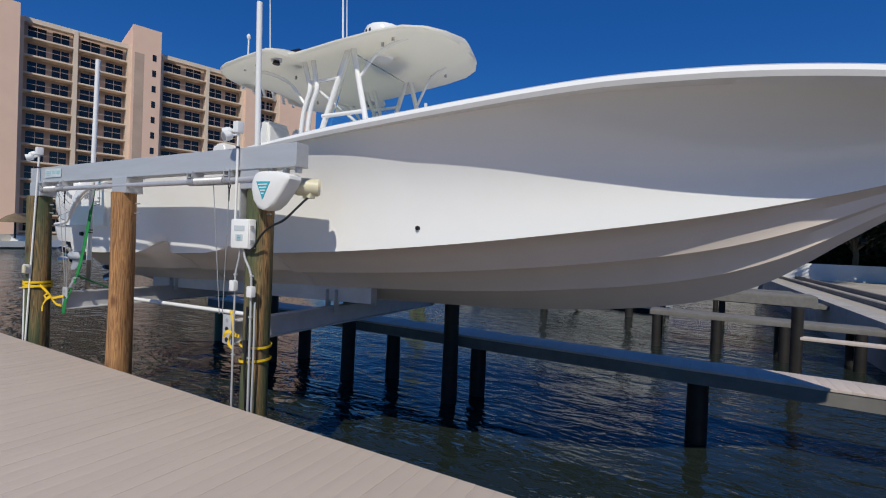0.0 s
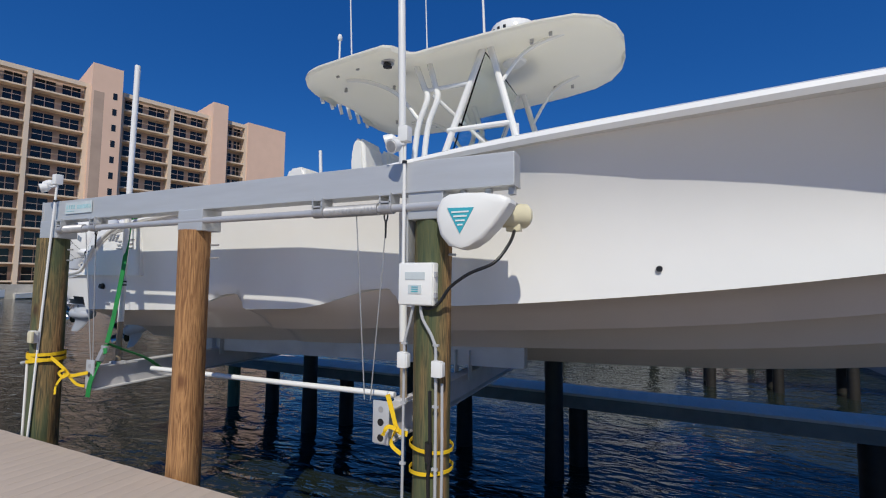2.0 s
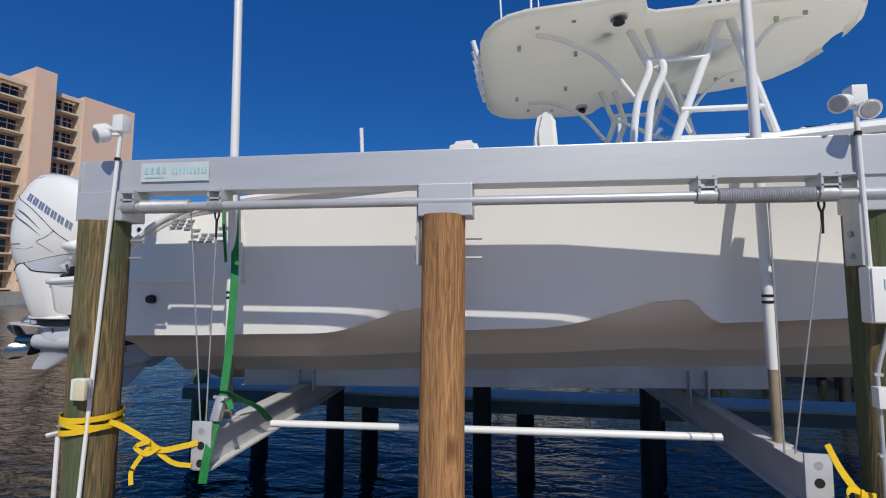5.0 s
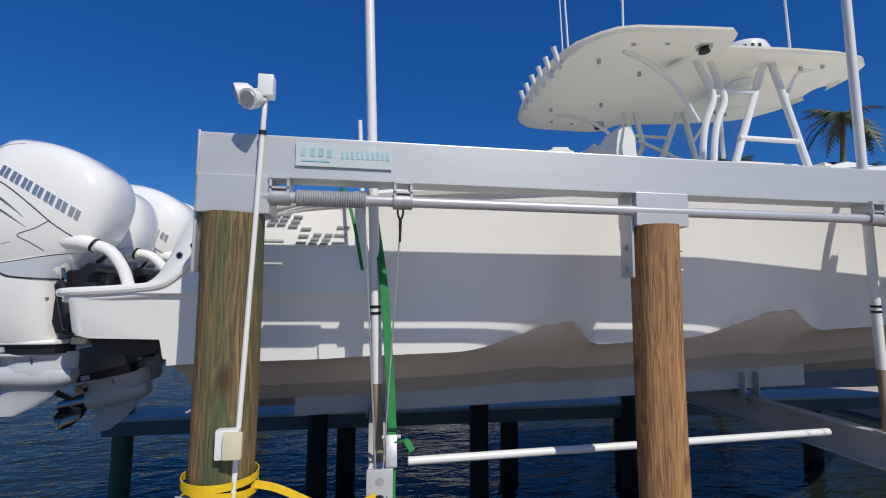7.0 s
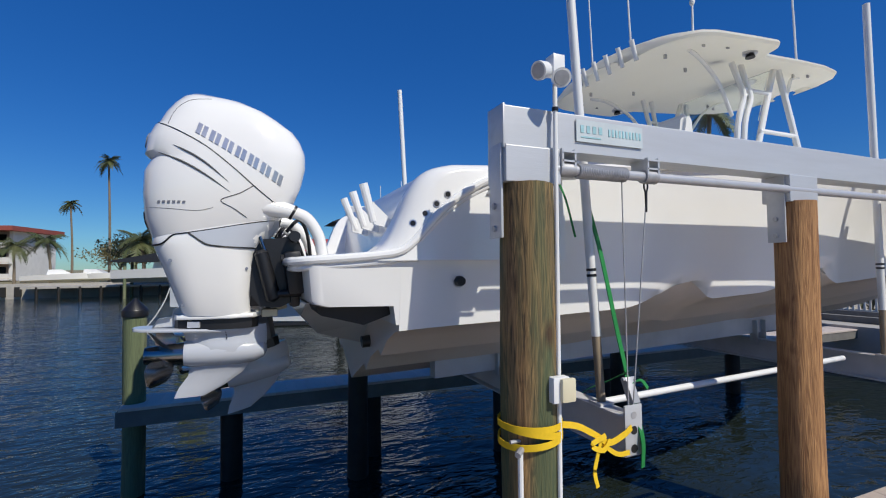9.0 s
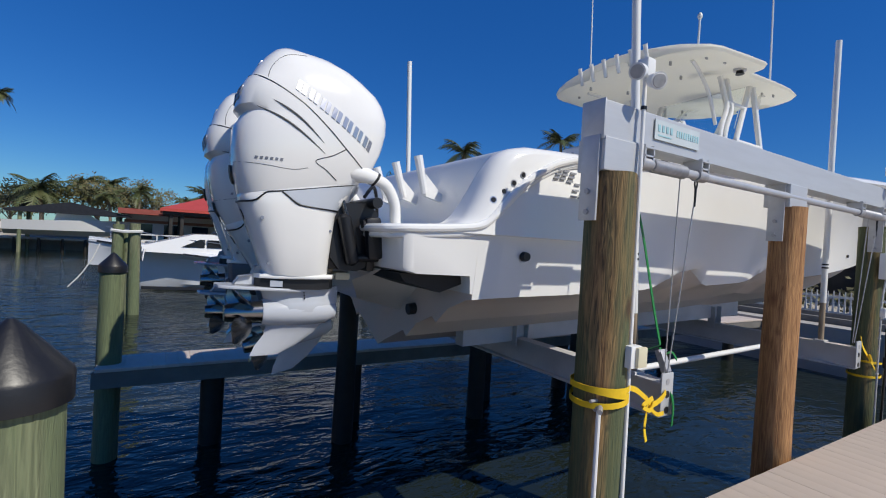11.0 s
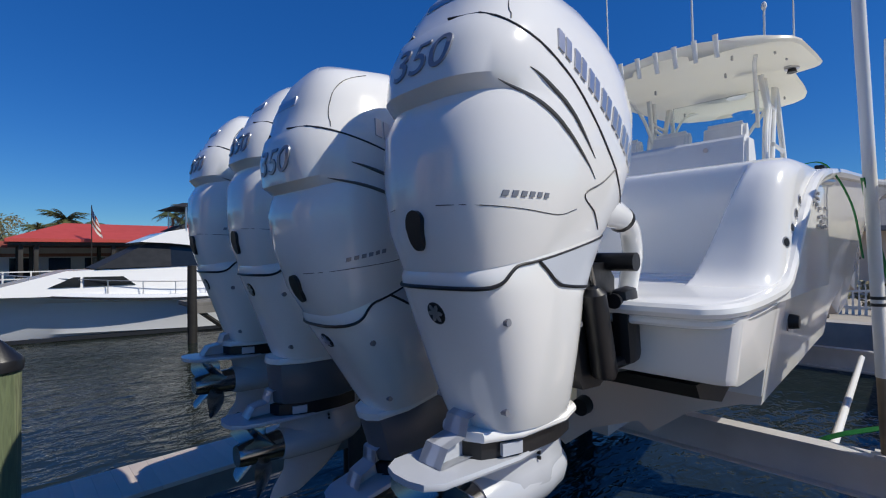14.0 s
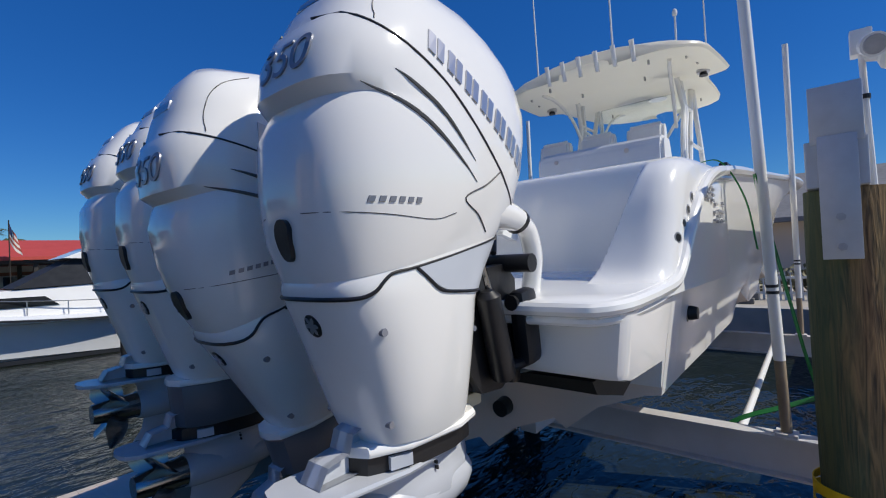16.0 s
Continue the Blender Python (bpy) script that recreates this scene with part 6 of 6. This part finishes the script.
FLAGB = mat("navy_cloth", (0.03, 0.05, 0.16), 0.8, vary=0.3, scale=4)
FLAGW = mat("white_cloth", (0.75, 0.7, 0.65), 0.8, vary=0.1)
def cloth(u, v):
    return (-6.57 + 0.35 * u + 0.25 * u * u * v, 44.2 + 0.14 * math.sin(7 * u + 2 * v), 5.45 - 1.15 * v - 1.0 * u - 0.1 * math.sin(4 * u))
bm = nb()
loft(bm, [[cloth(u / 6, v / 4 * 0.55) for v in range(5)] + [tuple(Vector(cloth(u / 6, v / 4 * 0.55)) + Vector((0, 0.02, 0))) for v in range(4, -1, -1)] for u in range(3)])
part("canton", bm, FLAGB, flag)
for k in range(6):
    bm = nb()
    a, b = k / 6, (k + 1) / 6
    loft(bm, [[cloth(u / 8, a * 1.1), cloth(u / 8, b * 1.1), tuple(Vector(cloth(u / 8, b * 1.1)) + Vector((0, 0.02, 0))), tuple(Vector(cloth(u / 8, a * 1.1)) + Vector((0, 0.02, 0)))] for u in range(3 if k < 3 else 0, 9)])
    part("stripe", bm, FLAGR if k % 2 == 0 else FLAGW, flag)

# ---- moored cruiser ----
cr = thing("cabin_cruiser", (-6, 26, WATER), "white flybridge cabin cruiser with navy canvas, moored", "boat")
CR = [(-1.0, 1.9, 0.82), (-4, 2.0, 0.88), (-7, 1.95, 0.98), (-10, 1.5, 1.28), (-12, 0.8, 1.62), (-13.6, 0.05, 1.85)]
bm = nb()
rings = []
def cr_y(x):
    return 26.0 - 0.06 * (x + 6)
for k in range(26):
    x = -1.0 - 12.6 * k / 25
    w, zs = lerp_table([(-c[0], c[1], c[2]) for c in CR], -x)
    fl_ = max(0, (-x - 3.0) / 10.6)
    yc = cr_y(x)
    ks = WATER - 0.5 + 2.6 * max(0, (-x - 11.2) / 2.4) ** 1.3
    half = [(0, ks), (w * (0.9 - 0.7 * fl_), max(ks, WATER + 0.12 + 0.4 * fl_)), (w * (0.92 - 0.66 * fl_), WATER + 1.0 + 0.4 * fl_), (w * (0.96 - 0.42 * fl_), WATER + 1.7 + 0.35 * fl_), (w, zs - 0.35), (w + 0.05, zs - 0.33), (w + 0.05, zs - 0.2), (w, zs - 0.18), (w * 0.95, zs - 0.05)]
    rings.append([(x, yc - h, z - 0.0) for h, z in reversed(half)] + [(x, yc + h, z) for h, z in half[1:]])
loft(bm, rings)
part("hull", bm, TINTHULL, cr)
bm = nb()
rr_ = []
for k in range(20):
    x = -1.0 - 12.3 * k / 19
    w, zs = lerp_table([(-c[0], c[1], c[2]) for c in CR], -x)
    rr_.append([(x, cr_y(x) - w - 0.06, zs - 0.32), (x, cr_y(x) - w - 0.06, zs - 0.22), (x, cr_y(x) - w + 0.02, zs - 0.22), (x, cr_y(x) - w + 0.02, zs - 0.32)])
loft(bm, rr_)
part("rub_rail", bm, NAVY, cr)
bm = nb()
rr_ = []
for k in range(20):
    x = -1.0 - 10.6 * k / 19
    w, zs = lerp_table([(-c[0], c[1], c[2]) for c in CR], -x)
    fl_ = max(0, (-x - 3.0) / 10.6)
    ww_ = w * (0.9 - 0.7 * fl_) + 0.02
    rr_.append([(x, cr_y(x) - ww_, WATER + 0.02), (x, cr_y(x) - ww_, WATER + 0.2), (x, cr_y(x) - ww_ + 0.1, WATER + 0.2), (x, cr_y(x) - ww_ + 0.1, WATER + 0.02)])
loft(bm, rr_)
part("boot_stripe", bm, NAVY, cr)
def cpart(name, prof, hw, m, label="", par=None, taper=0.85):
    bm = nb()
    zmin, zmax = min(p[1] for p in prof), max(p[1] for p in prof)
    rings = []
    for sgn in (-1, 1):
        rings.append([(x, cr_y(x) + sgn * hw * (1 - (1 - taper) * (z - zmin) / (zmax - zmin)), z) for x, z in prof])
    loft(bm, rings)
    return part(name, bm, m, par or cr, label, smooth=False)
cab = cpart("cabin", [(-11.6, 1.45), (-10.8, 1.75), (-9.6, 2.22), (-3.5, 2.42), (-1.8, 2.35), (-1.6, 0.7), (-11.6, 1.1)], 1.6, GEL, "white trunk cabin")
for pr in ([(-10.1, 1.45), (-9.4, 1.92), (-9.2, 1.92), (-9.2, 1.45)], [(-9.1, 1.45), (-9.1, 1.92), (-7.9, 1.90), (-7.5, 1.45)]):
    bm = nb()
    loft(bm, [[(x, cr_y(x) - 1.52 + d, z) for x, z in pr] for d in (-0.02, 0.1)])
    part("cabin_window", bm, GLASSY, cab, "dark wedge window")
cpart("windscreen_cover", [(-8.75, 2.30), (-7.05, 3.60), (-6.25, 3.62), (-6.25, 2.36)], 1.45, NAVY, "black canvas windscreen cover")
cpart("deckhouse", [(-6.25, 2.36), (-6.25, 3.60), (-2.2, 3.25), (-1.9, 2.35)], 1.42, GLASSY, "dark glazed deckhouse")
cpart("flybridge", [(-7.35, 3.66), (-6.4, 4.22), (-5.6, 4.45), (-2.0, 4.42), (-1.3, 4.0), (-1.6, 3.0), (-2.6, 3.1), (-4.4, 3.35), (-6.3, 3.60)], 1.55, GEL, "white flybridge coaming", taper=0.9)
cpart("bridge_cover", [(-6.1, 4.36), (-5.6, 4.72), (-3.6, 4.66), (-3.2, 4.40)], 1.2, NAVY)
cpart("bimini", [(-6.2, 5.62), (-5.8, 5.85), (-2.4, 5.85), (-2.0, 5.62)], 1.5, NAVY, "navy bimini awning")
for x in (-5.7, -2.5):
    for s in (-1, 1):
        pipe("awning_pole", [(x, cr_y(x) + 1.4 * s, 4.3), (x, cr_y(x) + 1.4 * s, 5.7)], 0.03, CHROME, cr, seg=6)
for k in range(9):
    x = -12.8 + 1.1 * k
    w, zs = lerp_table([(-c[0], c[1], c[2]) for c in CR], -x)
    pipe("stanchion", [(x, cr_y(x) - w * 0.92, zs - 0.1), (x, cr_y(x) - w * 0.92, zs + 0.62)], 0.02, CHROME, cr, seg=6)
bm = nb()
pts = []
for k in range(20):
    x = -13.0 + 10.5 * k / 19
    w, zs = lerp_table([(-c[0], c[1], c[2]) for c in CR], -x)
    pts.append((x, cr_y(x) - w * 0.92, zs + 0.62))
tube(bm, pts, 0.022, 6)
part("bow_rail", bm, CHROME, cr)
for x, h in ((-2.2, 4.5), (-3.4, 4.0)):
    pipe("antenna", [(x, 25.4, 4.4), (x - 0.05, 25.4, 4.4 + h)], 0.018, PVC, cr, seg=5)
cr.scale = (1, 1, 0.76)
cd = thing("cruiser_dock", (-2, 22, 0), "dark timber dock with braces beside the cruiser", "dock")
bm = nb()
box(bm, (-1.2, 22.3, 0.12), (10.4, 1.4, 0.16), bevel=0.01); box(bm, (-1.2, 21.6, -0.08), (10.4, 0.1, 0.26))
part("dock_deck", bm, FRAMEWOOD, cd)
bm = nb()
tube(bm, [(-6.2, 21.7, 0.0), (-4.6, 21.7, -1.3)], 0.09, 6)
part("brace", bm, DARKWOOD, cd)
moor = thing("mooring_line", (-12, 20, 0), "slack pale mooring line into the water", "rope")
pipe("line", [(-12.49, 18.7, 1.02), (-12.65, 18.7, 0.57), (-12.93, 18.7, 0.05), (-13.22, 18.7, -0.32)], 0.02, ROPE, moor, seg=6)
pipe("line", [(-12.24, 18.88, 1.45), (-11.85, 18.8, 1.42), (-11.44, 18.88, 1.45), (-11.8, 19.38, 1.40), (-12.26, 19.1, 1.38)], 0.05, ROPE, moor, seg=6)
pipe("line", [(-11.5, 19.1, 1.4), (-11.5, 22.0, 0.3), (-11.5, 25.4, 0.75)], 0.03, ROPE, moor, seg=6)

# ---- house behind the bow ----
hs_ = thing("bungalow", (18, 3, 0), "grey-roofed bungalow with dark windows behind the fence", "house")
bm = nb()
box(bm, (20, 2, 1.5), (9, 22, 3.1))
part("wall", bm, PALEST, hs_, smooth=False)
bm = nb()
prism(bm, [(14.6, 2.9), (20, 5.4), (25.4, 2.9), (25.4, 2.7), (14.6, 2.7)], "y", -10, 14)
part("roof", bm, GREYROOF, hs_, "grey shingle gable roof", smooth=False)
for y in (-6, -2, 2.5, 6.5, 10):
    bm = nb()
    box(bm, (15.47, y, 1.4), (0.1, 2.2, 2.1))
    w_ = part("window", bm, GLASSY, hs_)
    bm = nb()
    box(bm, (15.43, y, 1.4), (0.1, 0.08, 2.1)); box(bm, (15.43, y - 1.12, 1.4), (0.12, 0.1, 2.3)); box(bm, (15.43, y + 1.12, 1.4), (0.12, 0.1, 2.3)); box(bm, (15.43, y, 2.5), (0.12, 2.3, 0.1))
    part("window_frame", bm, WHITEWALL, w_)
for x, y, h in ((9.5, 9.5, 1.3), (10.5, -1, 1.1), (9.8, 3.5, 0.9), (9.3, 6.4, 1.0)):
    bm = nb()
    for k in range(700):
        p = Vector((x, y, h * 0.5 - 0.05)) + Vector((random.gauss(0, 0.4), random.gauss(0, 0.6), random.gauss(0, h * 0.25)))
        u = Vector((random.gauss(0, 1), random.gauss(0, 1), random.gauss(0, 1))).normalized()
        w = u.orthogonal()
        bm.faces.new([bm.verts.new(p + u * 0.1), bm.verts.new(p + w * 0.05), bm.verts.new(p - u * 0.1), bm.verts.new(p - w * 0.05)])
    tagged(part("shrub", bm, LEAF2, smooth=False), "small olive shrub by the fence", "shrub", "shrubs by the fence")

hedge = thing("hedge", (20, 53, 0), "dense dark hedge and trees beyond the garden wall", "hedge")
bm = nb()
box(bm, (22, 54, 2.2), (38, 2.0, 4.4), bevel=0.3)
part("hedge_core", bm, LEAF3, hedge)
bm = nb()
for k in range(9000):
    p = Vector((random.uniform(3, 41), 52.8 + random.gauss(0, 0.35), random.uniform(0, 4.6) + 0.6 * noise.noise((k * 0.37, 0, 0))))
    u = Vector((random.gauss(0, 1), random.gauss(0, 1), random.gauss(0, 1))).normalized()
    w = u.orthogonal()
    bm.faces.new([bm.verts.new(p + u * 0.25), bm.verts.new(p + w * 0.12), bm.verts.new(p - u * 0.25), bm.verts.new(p - w * 0.12)])
tagged(part("hedge_leaves", bm, LEAF3, hedge, smooth=False), kind="stuff")

# ---- planks ----
for i in range(128):
    o = new("plank", plank)
    o.parent = dock
    o.matrix_parent_inverse = dock.matrix_basis.inverted()
    o.location = (-12.5 + 0.1415 * i, 0, random.uniform(-0.001, 0.001))
for i in range(114):
    o = new("plank", catplank)
    o.parent = catwalk
    o.matrix_parent_inverse = catwalk.matrix_basis.inverted()
    o.location = (-11.4 + 0.1415 * i, 0, random.uniform(-0.0015, 0.0015))
